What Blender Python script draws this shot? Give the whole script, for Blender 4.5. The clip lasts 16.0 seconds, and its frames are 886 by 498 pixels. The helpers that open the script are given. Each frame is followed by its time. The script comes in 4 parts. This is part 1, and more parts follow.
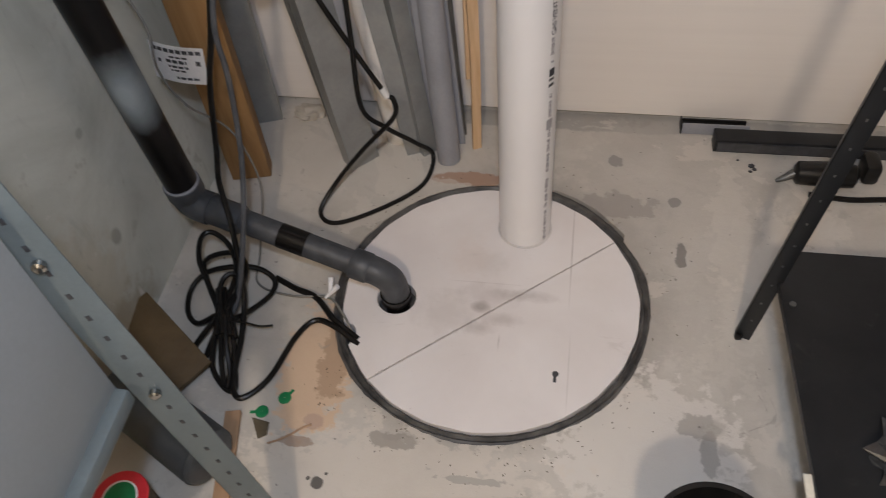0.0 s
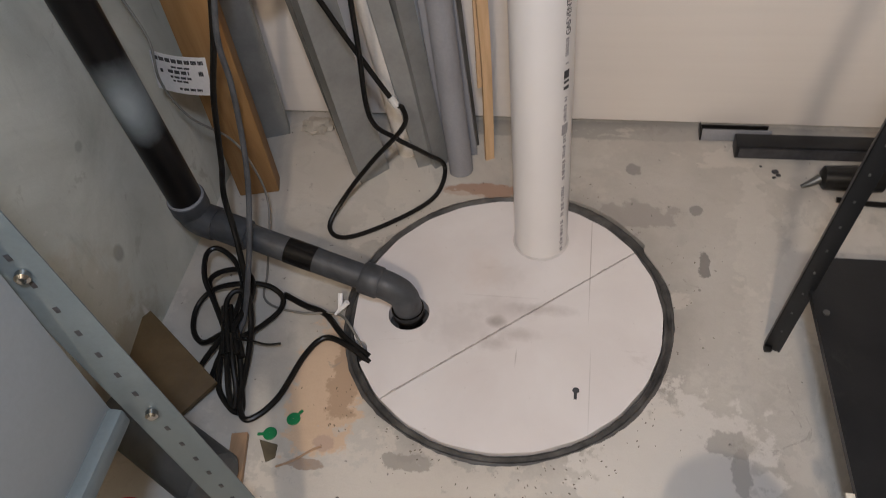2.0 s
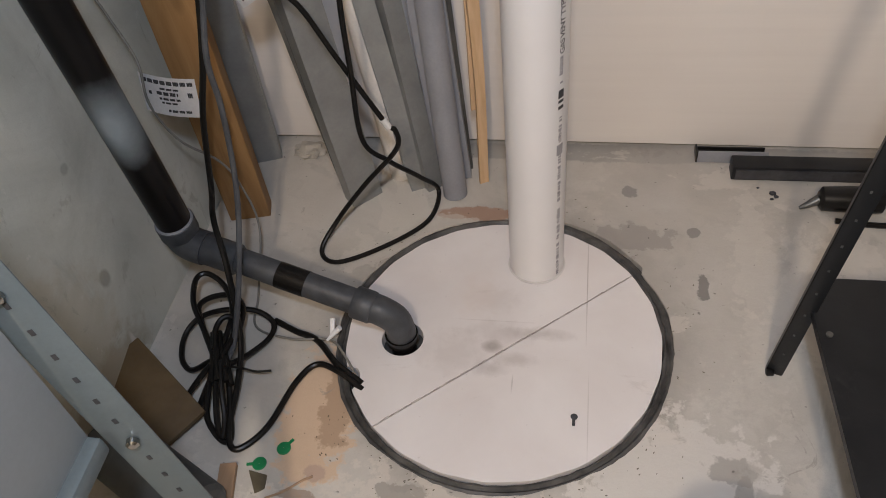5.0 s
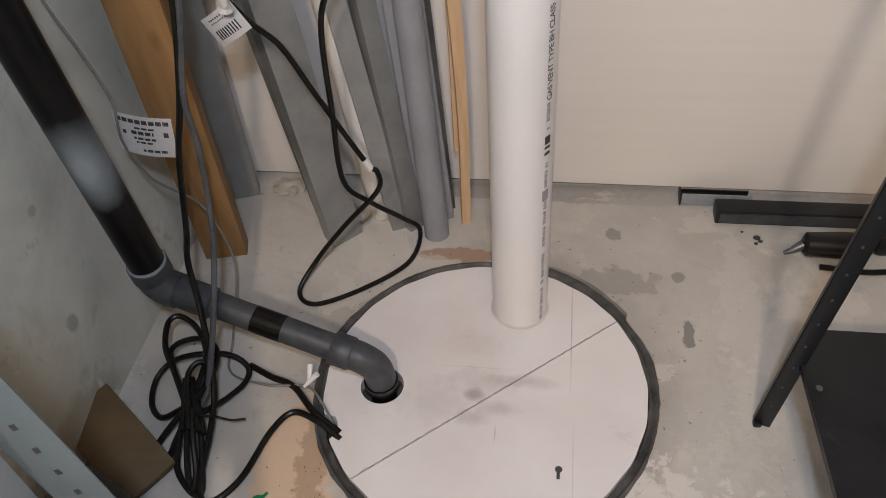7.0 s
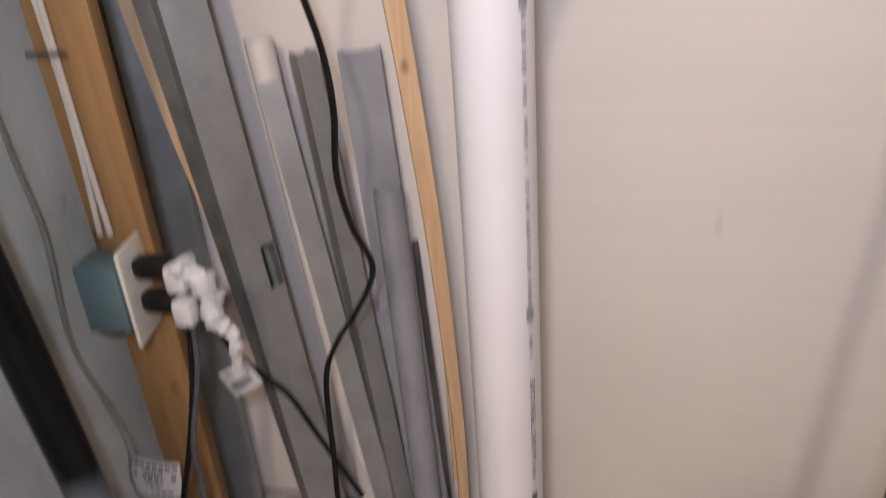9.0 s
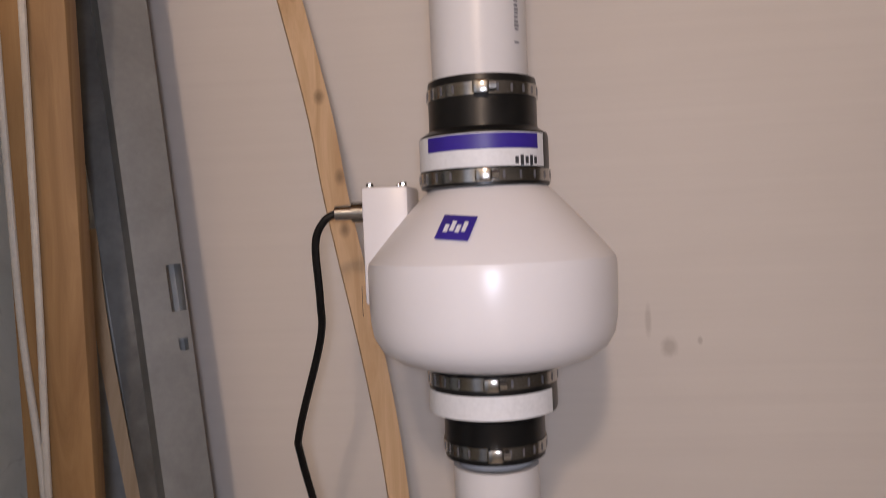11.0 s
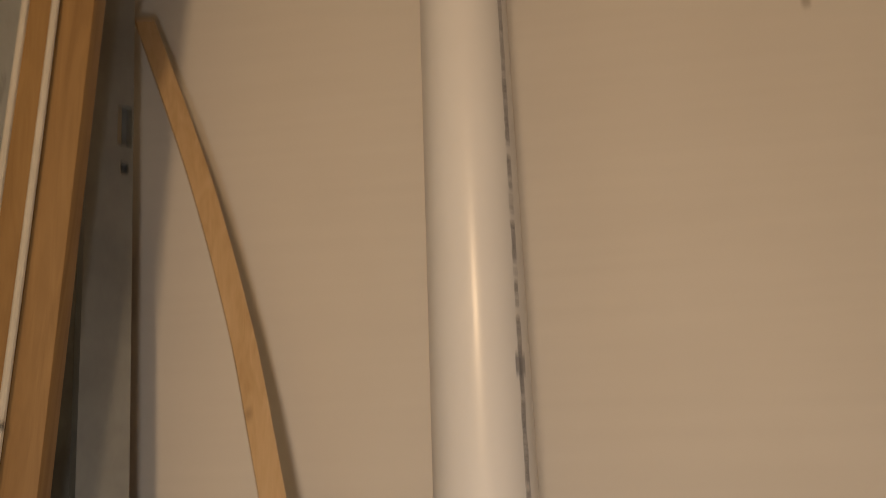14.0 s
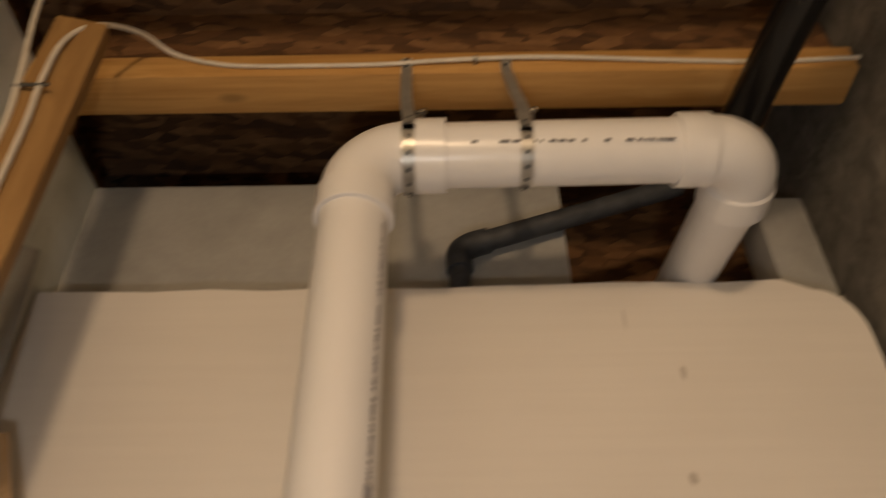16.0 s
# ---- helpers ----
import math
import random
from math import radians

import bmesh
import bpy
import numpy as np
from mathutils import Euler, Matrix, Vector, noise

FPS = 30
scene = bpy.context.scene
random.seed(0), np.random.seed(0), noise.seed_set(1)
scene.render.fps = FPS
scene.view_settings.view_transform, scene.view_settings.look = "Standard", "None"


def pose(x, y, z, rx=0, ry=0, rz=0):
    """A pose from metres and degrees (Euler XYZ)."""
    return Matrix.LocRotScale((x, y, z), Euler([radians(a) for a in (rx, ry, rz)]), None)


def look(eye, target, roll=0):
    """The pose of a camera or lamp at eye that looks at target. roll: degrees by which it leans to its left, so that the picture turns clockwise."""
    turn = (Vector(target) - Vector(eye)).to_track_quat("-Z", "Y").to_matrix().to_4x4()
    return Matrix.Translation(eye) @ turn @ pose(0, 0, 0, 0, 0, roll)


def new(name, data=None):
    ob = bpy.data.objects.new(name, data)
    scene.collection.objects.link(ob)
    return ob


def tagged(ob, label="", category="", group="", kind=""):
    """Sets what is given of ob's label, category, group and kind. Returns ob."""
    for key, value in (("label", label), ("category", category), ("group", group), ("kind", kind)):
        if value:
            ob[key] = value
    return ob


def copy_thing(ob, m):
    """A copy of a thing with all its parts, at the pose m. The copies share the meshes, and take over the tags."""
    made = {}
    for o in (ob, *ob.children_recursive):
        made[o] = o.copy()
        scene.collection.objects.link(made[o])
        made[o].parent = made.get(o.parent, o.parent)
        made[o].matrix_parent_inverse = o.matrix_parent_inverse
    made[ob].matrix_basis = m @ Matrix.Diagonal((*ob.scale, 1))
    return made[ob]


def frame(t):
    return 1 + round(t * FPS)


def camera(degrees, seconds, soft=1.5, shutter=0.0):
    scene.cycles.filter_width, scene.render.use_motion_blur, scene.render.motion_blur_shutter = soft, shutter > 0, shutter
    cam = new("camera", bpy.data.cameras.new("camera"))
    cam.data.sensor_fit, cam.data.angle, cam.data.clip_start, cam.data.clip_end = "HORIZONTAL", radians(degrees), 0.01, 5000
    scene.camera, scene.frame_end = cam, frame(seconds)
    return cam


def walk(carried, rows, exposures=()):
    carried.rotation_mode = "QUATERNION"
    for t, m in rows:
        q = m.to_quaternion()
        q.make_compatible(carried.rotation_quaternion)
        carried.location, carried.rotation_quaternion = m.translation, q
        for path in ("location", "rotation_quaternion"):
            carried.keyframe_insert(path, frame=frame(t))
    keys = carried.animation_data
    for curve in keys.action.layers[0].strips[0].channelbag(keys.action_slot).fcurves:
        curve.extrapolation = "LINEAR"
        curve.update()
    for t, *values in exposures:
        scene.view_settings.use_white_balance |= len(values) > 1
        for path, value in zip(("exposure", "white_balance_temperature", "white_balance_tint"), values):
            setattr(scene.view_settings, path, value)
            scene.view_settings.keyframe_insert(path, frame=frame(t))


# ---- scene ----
cam = camera(58.6, 16.0, soft=0.9, shutter=0.7)
PATH = [
    (0, (0.067, -0.94, 1.08), (-0.226, 0.3, -0.461), -6.1),
    (0.5, (0.069, -0.926, 1.066), (-0.165, 0.302, -0.495), -3.6),
    (1, (0.067, -0.92, 1.038), (-0.219, 0.313, -0.51), -6.1),
    (1.5, (0.069, -0.912, 1.03), (-0.244, 0.309, -0.523), -9.7),
    (2, (0.062, -0.921, 1.034), (-0.269, 0.356, -0.469), -7.9),
    (2.5, (0.071, -0.924, 1.034), (-0.27, 0.378, -0.445), -7.6),
    (3, (0.066, -0.919, 1.024), (-0.232, 0.443, -0.41), -6.8),
    (3.5, (0.065, -0.913, 1.016), (-0.232, 0.445, -0.421), -6.7),
    (4, (0.063, -0.922, 1.014), (-0.27, 0.409, -0.441), -7.8),
    (6.5, (0.059, -0.879, 1.006), (-0.224, 0.477, -0.437), -6.0),
    (7, (0.047, -0.872, 1.011), (-0.221, 0.515, -0.405), -5.1),
    (7.5, (0.047, -0.882, 0.991), (-0.224, 0.475, -0.453), -4.5),
    (8, (0.047, -0.885, 1.01), (-0.228, 0.473, -0.433), -3.7),
    (8.5, (0.057, -0.885, 1.075), (-0.248, 0.716, -0.083), -5.9),
    (9, (0.103, -0.843, 1.159), (-0.257, 0.908, 0.262), -4.5),
    (9.2, (0.098, -0.849, 1.188), (-0.247, 0.961, 0.41), -4.1),
    (9.5, (0.1, -0.835, 1.234), (-0.273, 1.019, 0.582), -3.8),
    (10, (0.083, -0.847, 1.275), (-0.254, 1.082, 0.869), -2.1),
    (10.2, (0.075, -0.85, 1.293), (-0.22, 1.102, 0.973), -2.0),
    (12.5, (0.059, -0.791, 1.378), (-0.197, 1.189, 1.494), -2.7),
    (13, (0.063, -0.795, 1.537), (-0.215, 1.184, 1.618), -2.4),
    (13.5, (0.068, -0.785, 1.603), (-0.175, 1.172, 1.936), -2.6),
    (14, (0.07, -0.787, 1.662), (-0.182, 1.098, 2.282), -1.7),
    (14.5, (0.07, -0.788, 1.73), (-0.15, 1.003, 2.592), -1.3),
    (14.6, (0.072, -0.789, 1.746), (-0.153, 0.99, 2.632), -0.8),
    (15, (0.073, -0.807, 1.786), (-0.123, 0.907, 2.798), 0.4),
    (15.2, (0.071, -0.815, 1.808), (-0.095, 0.861, 2.886), 0.3),
    (15.5, (0.078, -0.825, 1.836), (-0.093, 0.779, 3.018), 1.9),
    (16, (0.126, -0.82, 1.87), (0.115, 0.701, 3.168), -0.5),
]
LIGHTNESS = [(0, 0.78, 5500, 13), (4, 0.83, 5500, 13), (7, 0.92, 5450, 13), (8, 0.92, 5500, 14), (9, 0.78, 5600, 21), (10, 0.18, 5700, 24), (12.5, -0.20, 6350, 19), (13.5, -0.30, 7050, 15), (14.5, -0.42, 7900, 15), (15.2, -0.40, 8100, 15), (16, 0.02, 7200, 15)]
walk(cam, [(t, look(eye, target, roll)) for t, eye, target, roll in PATH], LIGHTNESS)

# ---- light ----
world = bpy.data.worlds.new("world")
scene.world = world
world.use_nodes = True
world.node_tree.nodes["Background"].inputs[0].default_value = (0.62, 0.72, 0.8, 1)
world.node_tree.nodes["Background"].inputs[1].default_value = 0.03


def lamp(name, at, watts, colour, radius):
    data = bpy.data.lights.new(name, "POINT")
    data.energy, data.color, data.shadow_soft_size = watts, colour, radius
    ob = new(name, data)
    ob.matrix_world = pose(*at)
    return ob


BULB = (0.07, -2.3, 2.42)
lamp("ceiling_bulb_light", BULB, 63, (1.0, 0.74, 0.47), 0.09)
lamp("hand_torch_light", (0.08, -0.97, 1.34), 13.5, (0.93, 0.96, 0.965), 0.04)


# ---- materials ----
def clean(name, rough=0.5, metal=0.0):
    m = bpy.data.materials.new(name)
    m.use_nodes = True
    n = m.node_tree.nodes
    b = n["Principled BSDF"]
    b.inputs["Roughness"].default_value, b.inputs["Metallic"].default_value = rough, metal
    return m, n, m.node_tree.links, b


def ramp(n, l, fac, stops):
    r = n.new("ShaderNodeValToRGB")
    e = r.color_ramp.elements
    while len(e) < len(stops):
        e.new(0.5)
    for el, (p, c) in zip(e, stops):
        el.position, el.color = p, (*c, 1) if len(c) == 3 else c
    l.new(fac, r.inputs[0])
    return r.outputs[0]


def coords(n, l, stretch=(1, 1, 1)):
    tc, mp = n.new("ShaderNodeTexCoord"), n.new("ShaderNodeMapping")
    mp.inputs["Scale"].default_value = stretch
    l.new(tc.outputs["Object"], mp.inputs[0])
    return mp.outputs[0]


def noise_tex(n, l, vec, scale, detail=6, rough=0.6, distort=0.0):
    t = n.new("ShaderNodeTexNoise")
    t.inputs["Scale"].default_value, t.inputs["Detail"].default_value = scale, detail
    t.inputs["Roughness"].default_value, t.inputs["Distortion"].default_value = rough, distort
    l.new(vec, t.inputs["Vector"])
    return t.outputs["Fac"]


def mix(n, l, fac, a, b, how="MIX"):
    x = n.new("ShaderNodeMix")
    x.data_type, x.blend_type = "RGBA", how
    for sock, val in ((x.inputs[0], fac), (x.inputs[6], a), (x.inputs[7], b)):
        if hasattr(val, "is_output"):
            l.new(val, sock)
        elif isinstance(val, tuple):
            sock.default_value = (*val, 1)
        else:
            sock.default_value = val
    return x.outputs[2]


def bump(n, l, b, height, strength, dist=0.002):
    t = n.new("ShaderNodeBump")
    t.inputs["Strength"].default_value, t.inputs["Distance"].default_value = strength, dist
    l.new(height, t.inputs["Height"])
    l.new(t.outputs[0], b.inputs["Normal"])


def blob(n, l, vec, centre, size, rag=0.5, scale=18, soft=0.12):
    """A ragged patch mask: 1 inside, 0 outside."""
    d = n.new("ShaderNodeVectorMath")
    d.operation = "SUBTRACT"
    l.new(vec, d.inputs[0])
    d.inputs[1].default_value = centre
    s = n.new("ShaderNodeVectorMath")
    s.operation = "DIVIDE"
    l.new(d.outputs[0], s.inputs[0])
    s.inputs[1].default_value = size
    k = n.new("ShaderNodeVectorMath")
    k.operation = "LENGTH"
    l.new(s.outputs[0], k.inputs[0])
    f = noise_tex(n, l, vec, scale, 8, 0.65)
    a = n.new("ShaderNodeMath")
    a.operation = "MULTIPLY_ADD"
    l.new(f, a.inputs[0])
    a.inputs[1].default_value = 5 * rag
    l.new(k.outputs["Value"], a.inputs[2])
    half = n.new("ShaderNodeMath")
    half.operation = "MULTIPLY_ADD"
    l.new(a.outputs[0], half.inputs[0])
    half.inputs[1].default_value, half.inputs[2].default_value = 0.5, -1.25 * rag
    return ramp(n, l, half.outputs[0], [(0.50 - soft, (1, 1, 1)), (0.50 + soft, (0, 0, 0))])


def varied(name, dark, light, scale=9, rough=0.6, metal=0.0, stretch=(1, 1, 1), grain=220, relief=0.15, coat=0.0, dirt=None, fleck=0.12, spec=0.5):
    m, n, l, b = clean(name, rough, metal)
    v = coords(n, l, stretch)
    big = noise_tex(n, l, v, scale, 7, 0.6, 0.3)
    c = ramp(n, l, big, [(0.32, dark), (0.68, light)])
    fine = noise_tex(n, l, v, grain, 3, 0.6)
    c = mix(n, l, fleck, c, ramp(n, l, fine, [(0.3, (0.25, 0.25, 0.25)), (0.7, (1, 1, 1))]), "MULTIPLY")
    if dirt:
        spots = noise_tex(n, l, v, scale * 2.7, 9, 0.75, 0.6)
        c = mix(n, l, ramp(n, l, spots, [(0.6, (0, 0, 0)), (0.74, (0.7, 0.7, 0.7))]), c, dirt)
    l.new(c, b.inputs["Base Color"])
    r = ramp(n, l, fine, [(0.2, (rough * 0.8,) * 3), (0.8, (min(1, rough * 1.2),) * 3)])
    if fleck > 0.03:
        l.new(r, b.inputs["Roughness"])
    b.inputs["Coat Weight"].default_value = coat
    b.inputs["Specular IOR Level"].default_value = spec
    if relief:
        bump(n, l, b, fine, relief, 0.001)
    return m


def floor_material():
    m, n, l, b = clean("floor_concrete", 0.72)
    v = coords(n, l)
    c = ramp(n, l, noise_tex(n, l, v, 5, 8, 0.62, 0.4), [(0.25, (0.36, 0.335, 0.30)), (0.5, (0.50, 0.475, 0.43)), (0.75, (0.60, 0.575, 0.53))])
    c = mix(n, l, ramp(n, l, noise_tex(n, l, v, 23, 10, 0.7, 0.8), [(0.55, (0, 0, 0)), (0.75, (0.5, 0.5, 0.5))]), c, (0.33, 0.31, 0.285))
    # pale ragged patch, tan crust beside the pit, brown smear behind it
    for centre, size, colour, rag, amount in (
        ((CX + 0.006, CY + 0.009, 0), (0.279, 0.279, 9), (0.30, 0.265, 0.225), 0.06, 0.35),
        ((CX + 0.012, CY + 0.012, 0), (0.275, 0.275, 9), (0.20, 0.18, 0.155), 0.05, 0.35),
        # darker grey strip along the foot of the foam board
        ((0.15, 0.283, 0), (0.55, 0.026, 9), (0.30, 0.29, 0.27), 0.2, 0.7),
        ((0.24, 0.03, 0), (0.16, 0.30, 9), (0.42, 0.40, 0.37), 0.4, 0.45),
        ((0.36, -0.05, 0), (0.035, 0.22, 9), (0.57, 0.54, 0.49), 0.6, 0.5),
        ((0.21, -0.42, 0), (0.13, 0.12, 9), (0.66, 0.63, 0.585), 0.5, 0.75),
        ((-0.16, -0.53, 0), (0.24, 0.11, 9), (0.62, 0.575, 0.51), 0.6, 0.6),
        ((-0.30, -0.33, 0), (0.060, 0.12, 9), (0.60, 0.43, 0.28), 0.4, 0.8),
        ((-0.275, -0.30, 0), (0.026, 0.09, 9), (0.36, 0.25, 0.16), 0.45, 0.7),
        ((-0.11, 0.105, 0), (0.075, 0.017, 9), (0.34, 0.215, 0.15), 0.3, 0.85),
        ((0.285, -0.37, 0), (0.035, 0.02, 9), (0.32, 0.30, 0.27), 0.5, 0.7),
        ((0.30, -0.41, 0), (0.012, 0.04, 9), (0.32, 0.30, 0.27), 0.5, 0.7),
        ((0.272, -0.05, 0), (0.009, 0.026, 9), (0.17, 0.16, 0.15), 0.5, 0.8),
        ((0.159, 0.174, 0), (0.014, 0.018, 9), (0.22, 0.21, 0.2), 0.5, 0.7),
        ((0.264, 0.077, 0), (0.01, 0.012, 9), (0.2, 0.19, 0.18), 0.5, 0.7),
        ((0.16, 0.06, 0), (0.07, 0.03, 9), (0.27, 0.25, 0.23), 0.5, 0.55),
        ((-0.155, -0.44, 0), (0.035, 0.014, 9), (0.27, 0.25, 0.22), 0.5, 0.7),
        ((-0.30, -0.46, 0), (0.03, 0.009, 9), (0.3, 0.23, 0.18), 0.5, 0.8),
        ((-0.285, -0.425, 0), (0.014, 0.014, 9), (0.45, 0.33, 0.26), 0.4, 0.8),
        ((-0.255, -0.52, 0), (0.010, 0.010, 9), (0.07, 0.065, 0.06), 0.35, 0.9),
        ((-0.245, -0.505, 0), (0.003, 0.003, 9), (0.07, 0.065, 0.06), 0.3, 0.9),
        ((-0.27, -0.515, 0), (0.003, 0.003, 9), (0.07, 0.065, 0.06), 0.3, 0.9),
        ((-0.04, -0.49, 0), (0.05, 0.006, 9), (0.3, 0.285, 0.26), 0.7, 0.6),
    ):
        mask = blob(n, l, v, centre, size, rag, 34, 0.045)
        c = mix(n, l, mix(n, l, 1.0, mask, (amount,) * 3, "MULTIPLY"), c, colour)
    # worn pale skin with crisp ragged edges, and thin dark scuffs
    c = mix(n, l, ramp(n, l, noise_tex(n, l, v, 3.4, 14, 0.66, 0.5), [(0.545, (0, 0, 0)), (0.560, (0.42, 0.42, 0.42))]), c, (0.63, 0.59, 0.53))
    c = mix(n, l, ramp(n, l, noise_tex(n, l, v, 11, 14, 0.72, 1.2), [(0.645, (0, 0, 0)), (0.665, (0.5, 0.5, 0.5))]), c, (0.29, 0.265, 0.235))
    specks = noise_tex(n, l, v, 75, 4, 0.5)
    c = mix(n, l, ramp(n, l, specks, [(0.70, (0, 0, 0)), (0.74, (0.8, 0.8, 0.8))]), c, (0.12, 0.11, 0.10))
    l.new(c, b.inputs["Base Color"])
    bump(n, l, b, noise_tex(n, l, v, 45, 10, 0.7), 0.35, 0.003)
    return m


def board_material():
    m, n, l, b = clean("foam_board", 0.6)
    v = coords(n, l, (0.03, 1, 1))
    c = ramp(n, l, noise_tex(n, l, v, 75, 4, 0.6), [(0.3, (0.735, 0.685, 0.64)), (0.7, (0.765, 0.715, 0.668))])
    w = coords(n, l)
    c = mix(n, l, ramp(n, l, noise_tex(n, l, w, 2.2, 5, 0.5), [(0.4, (0, 0, 0)), (0.8, (0.35, 0.35, 0.35))]), c, (0.62, 0.57, 0.52))
    for centre, size, amount in (((0.488, 0.3, 2.37), (0.007, 9, 0.009), 0.6), ((0.51, 0.3, 2.553), (0.005, 9, 0.012), 0.5), ((0.228, 0.3, 1.142), (0.010, 9, 0.012), 0.4), ((0.20, 0.3, 1.18), (0.004, 9, 0.020), 0.3),
                                 ((0.27, 0.3, 1.15), (0.003, 9, 0.005), 0.4), ((0.43, 0.3, 2.66), (0.003, 9, 0.02), 0.3), ((0.30, 0.3, 0.62), (0.006, 9, 0.02), 0.15), ((0.62, 0.3, 1.75), (0.01, 9, 0.012), 0.25)):
        c = mix(n, l, mix(n, l, 1.0, blob(n, l, w, centre, size, 0.2, 110, 0.2), (amount,) * 3, "MULTIPLY"), c, (0.30, 0.25, 0.21))
    l.new(c, b.inputs["Base Color"])
    bump(n, l, b, noise_tex(n, l, w, 160, 4, 0.6), 0.12, 0.001)
    return m


def wood_material(name, dark, light, axis=2, knots=1.0, marks=()):
    m, n, l, b = clean(name, 0.62)
    st = [14.0, 14.0, 14.0]
    st[axis] = 0.9
    v = coords(n, l, tuple(st))
    c = ramp(n, l, noise_tex(n, l, v, 3.2, 8, 0.65, 1.2), [(0.3, dark), (0.7, light)])
    k = [11.0, 11.0, 11.0]
    k[axis] = 5.0
    vo = n.new("ShaderNodeTexVoronoi")
    vo.inputs["Scale"].default_value = 1.0
    l.new(coords(n, l, tuple(k)), vo.inputs["Vector"])
    c = mix(n, l, ramp(n, l, vo.outputs["Distance"], [(0.06, (0.85 * knots,) * 3), (0.16, (0, 0, 0))]), c, tuple(0.35 * x for x in dark))
    for spot in marks:
        c = mix(n, l, mix(n, l, 1.0, blob(n, l, coords(n, l), spot, (0.0045, 0.03, 0.0075), 0.15, 90, 0.3), (0.75,) * 3, "MULTIPLY"), c, tuple(0.36 * x for x in dark))
    l.new(c, b.inputs["Base Color"])
    bump(n, l, b, noise_tex(n, l, v, 9, 4), 0.2, 0.001)
    return m


def osb_material():
    m, n, l, b = clean("osb", 0.7)
    vo = n.new("ShaderNodeTexVoronoi")
    vo.inputs["Scale"].default_value = 22
    mp = coords(n, l, (1.0, 2.4, 2.4))
    l.new(mp, vo.inputs["Vector"])
    c = ramp(n, l, vo.outputs["Color"], [(0.2, (0.085, 0.038, 0.014)), (0.5, (0.16, 0.072, 0.026)), (0.85, (0.27, 0.135, 0.055))])
    c = mix(n, l, 0.4, c, ramp(n, l, noise_tex(n, l, mp, 30, 6), [(0.3, (0.2, 0.2, 0.2)), (0.7, (1, 1, 1))]), "MULTIPLY")
    l.new(c, b.inputs["Base Color"])
    bump(n, l, b, vo.outputs["Distance"], 0.3, 0.003)
    return m


def rough_concrete():
    m, n, l, b = clean("rough_concrete", 0.85)
    v = coords(n, l)
    f = noise_tex(n, l, v, 16, 10, 0.7, 0.5)
    l.new(ramp(n, l, f, [(0.3, (0.10, 0.085, 0.065)), (0.6, (0.235, 0.21, 0.175)), (0.8, (0.33, 0.30, 0.255))]), b.inputs["Base Color"])
    bump(n, l, b, f, 1.0, 0.03)
    return m


CX, CY, LID_R, PIT_R = -0.044, -0.170, 0.2465, 0.2645
FLOOR, BOARD, OSB, ROUGH = floor_material(), board_material(), osb_material(), rough_concrete()


def wall_material():
    m, n, l, b = clean("wall_concrete", 0.8)
    v = coords(n, l)
    c = ramp(n, l, noise_tex(n, l, v, 4.5, 9, 0.62, 0.6), [(0.28, (0.40, 0.41, 0.36)), (0.5, (0.54, 0.55, 0.495)), (0.72, (0.64, 0.645, 0.595))])
    streak = noise_tex(n, l, coords(n, l, (1, 9, 1.2)), 4, 6, 0.7, 0.5)
    c = mix(n, l, ramp(n, l, streak, [(0.58, (0, 0, 0)), (0.75, (0.45, 0.45, 0.45))]), c, (0.27, 0.275, 0.245))
    for centre, size, colour, rag, amount in (
        ((-0.615, -0.24, 0.18), (9, 0.012, 0.014), (0.24, 0.23, 0.20), 0.2, 0.7),
        ((-0.615, -0.20, 0.36), (9, 0.008, 0.008), (0.24, 0.23, 0.20), 0.2, 0.5),
        ((-0.615, -0.34, 0.16), (9, 0.08, 0.12), (0.42, 0.38, 0.29), 0.4, 0.55),
        ((-0.615, -0.34, 0.05), (9, 0.12, 0.05), (0.30, 0.25, 0.17), 0.4, 0.6),
        ((-0.615, -0.255, 0.04), (9, 0.006, 0.03), (0.66, 0.64, 0.60), 0.3, 0.7),
        ((-0.615, -0.42, 0.42), (9, 0.03, 0.012), (0.27, 0.26, 0.22), 0.4, 0.6),
    ):
        c = mix(n, l, mix(n, l, 1.0, blob(n, l, v, centre, size, rag, 25), (amount,) * 3, "MULTIPLY"), c, colour)
    c = mix(n, l, ramp(n, l, noise_tex(n, l, v, 13, 12, 0.7, 0.8), [(0.60, (0, 0, 0)), (0.64, (0.4, 0.4, 0.4))]), c, (0.29, 0.28, 0.235))
    c = mix(n, l, ramp(n, l, noise_tex(n, l, v, 26, 8, 0.6, 0.3), [(0.66, (0, 0, 0)), (0.69, (0.5, 0.5, 0.5))]), c, (0.60, 0.585, 0.54))
    l.new(c, b.inputs["Base Color"])
    bump(n, l, b, noise_tex(n, l, v, 40, 10, 0.7), 0.3, 0.003)
    return m


CONCRETE = wall_material()
DUSTPAPER = varied("dusty_paper", (0.36, 0.33, 0.28), (0.50, 0.46, 0.40), 30, 0.7)
BLOCKWALL = varied("upper_concrete", (0.33, 0.32, 0.30), (0.42, 0.41, 0.39), 7, 0.85, relief=0.3, grain=80)


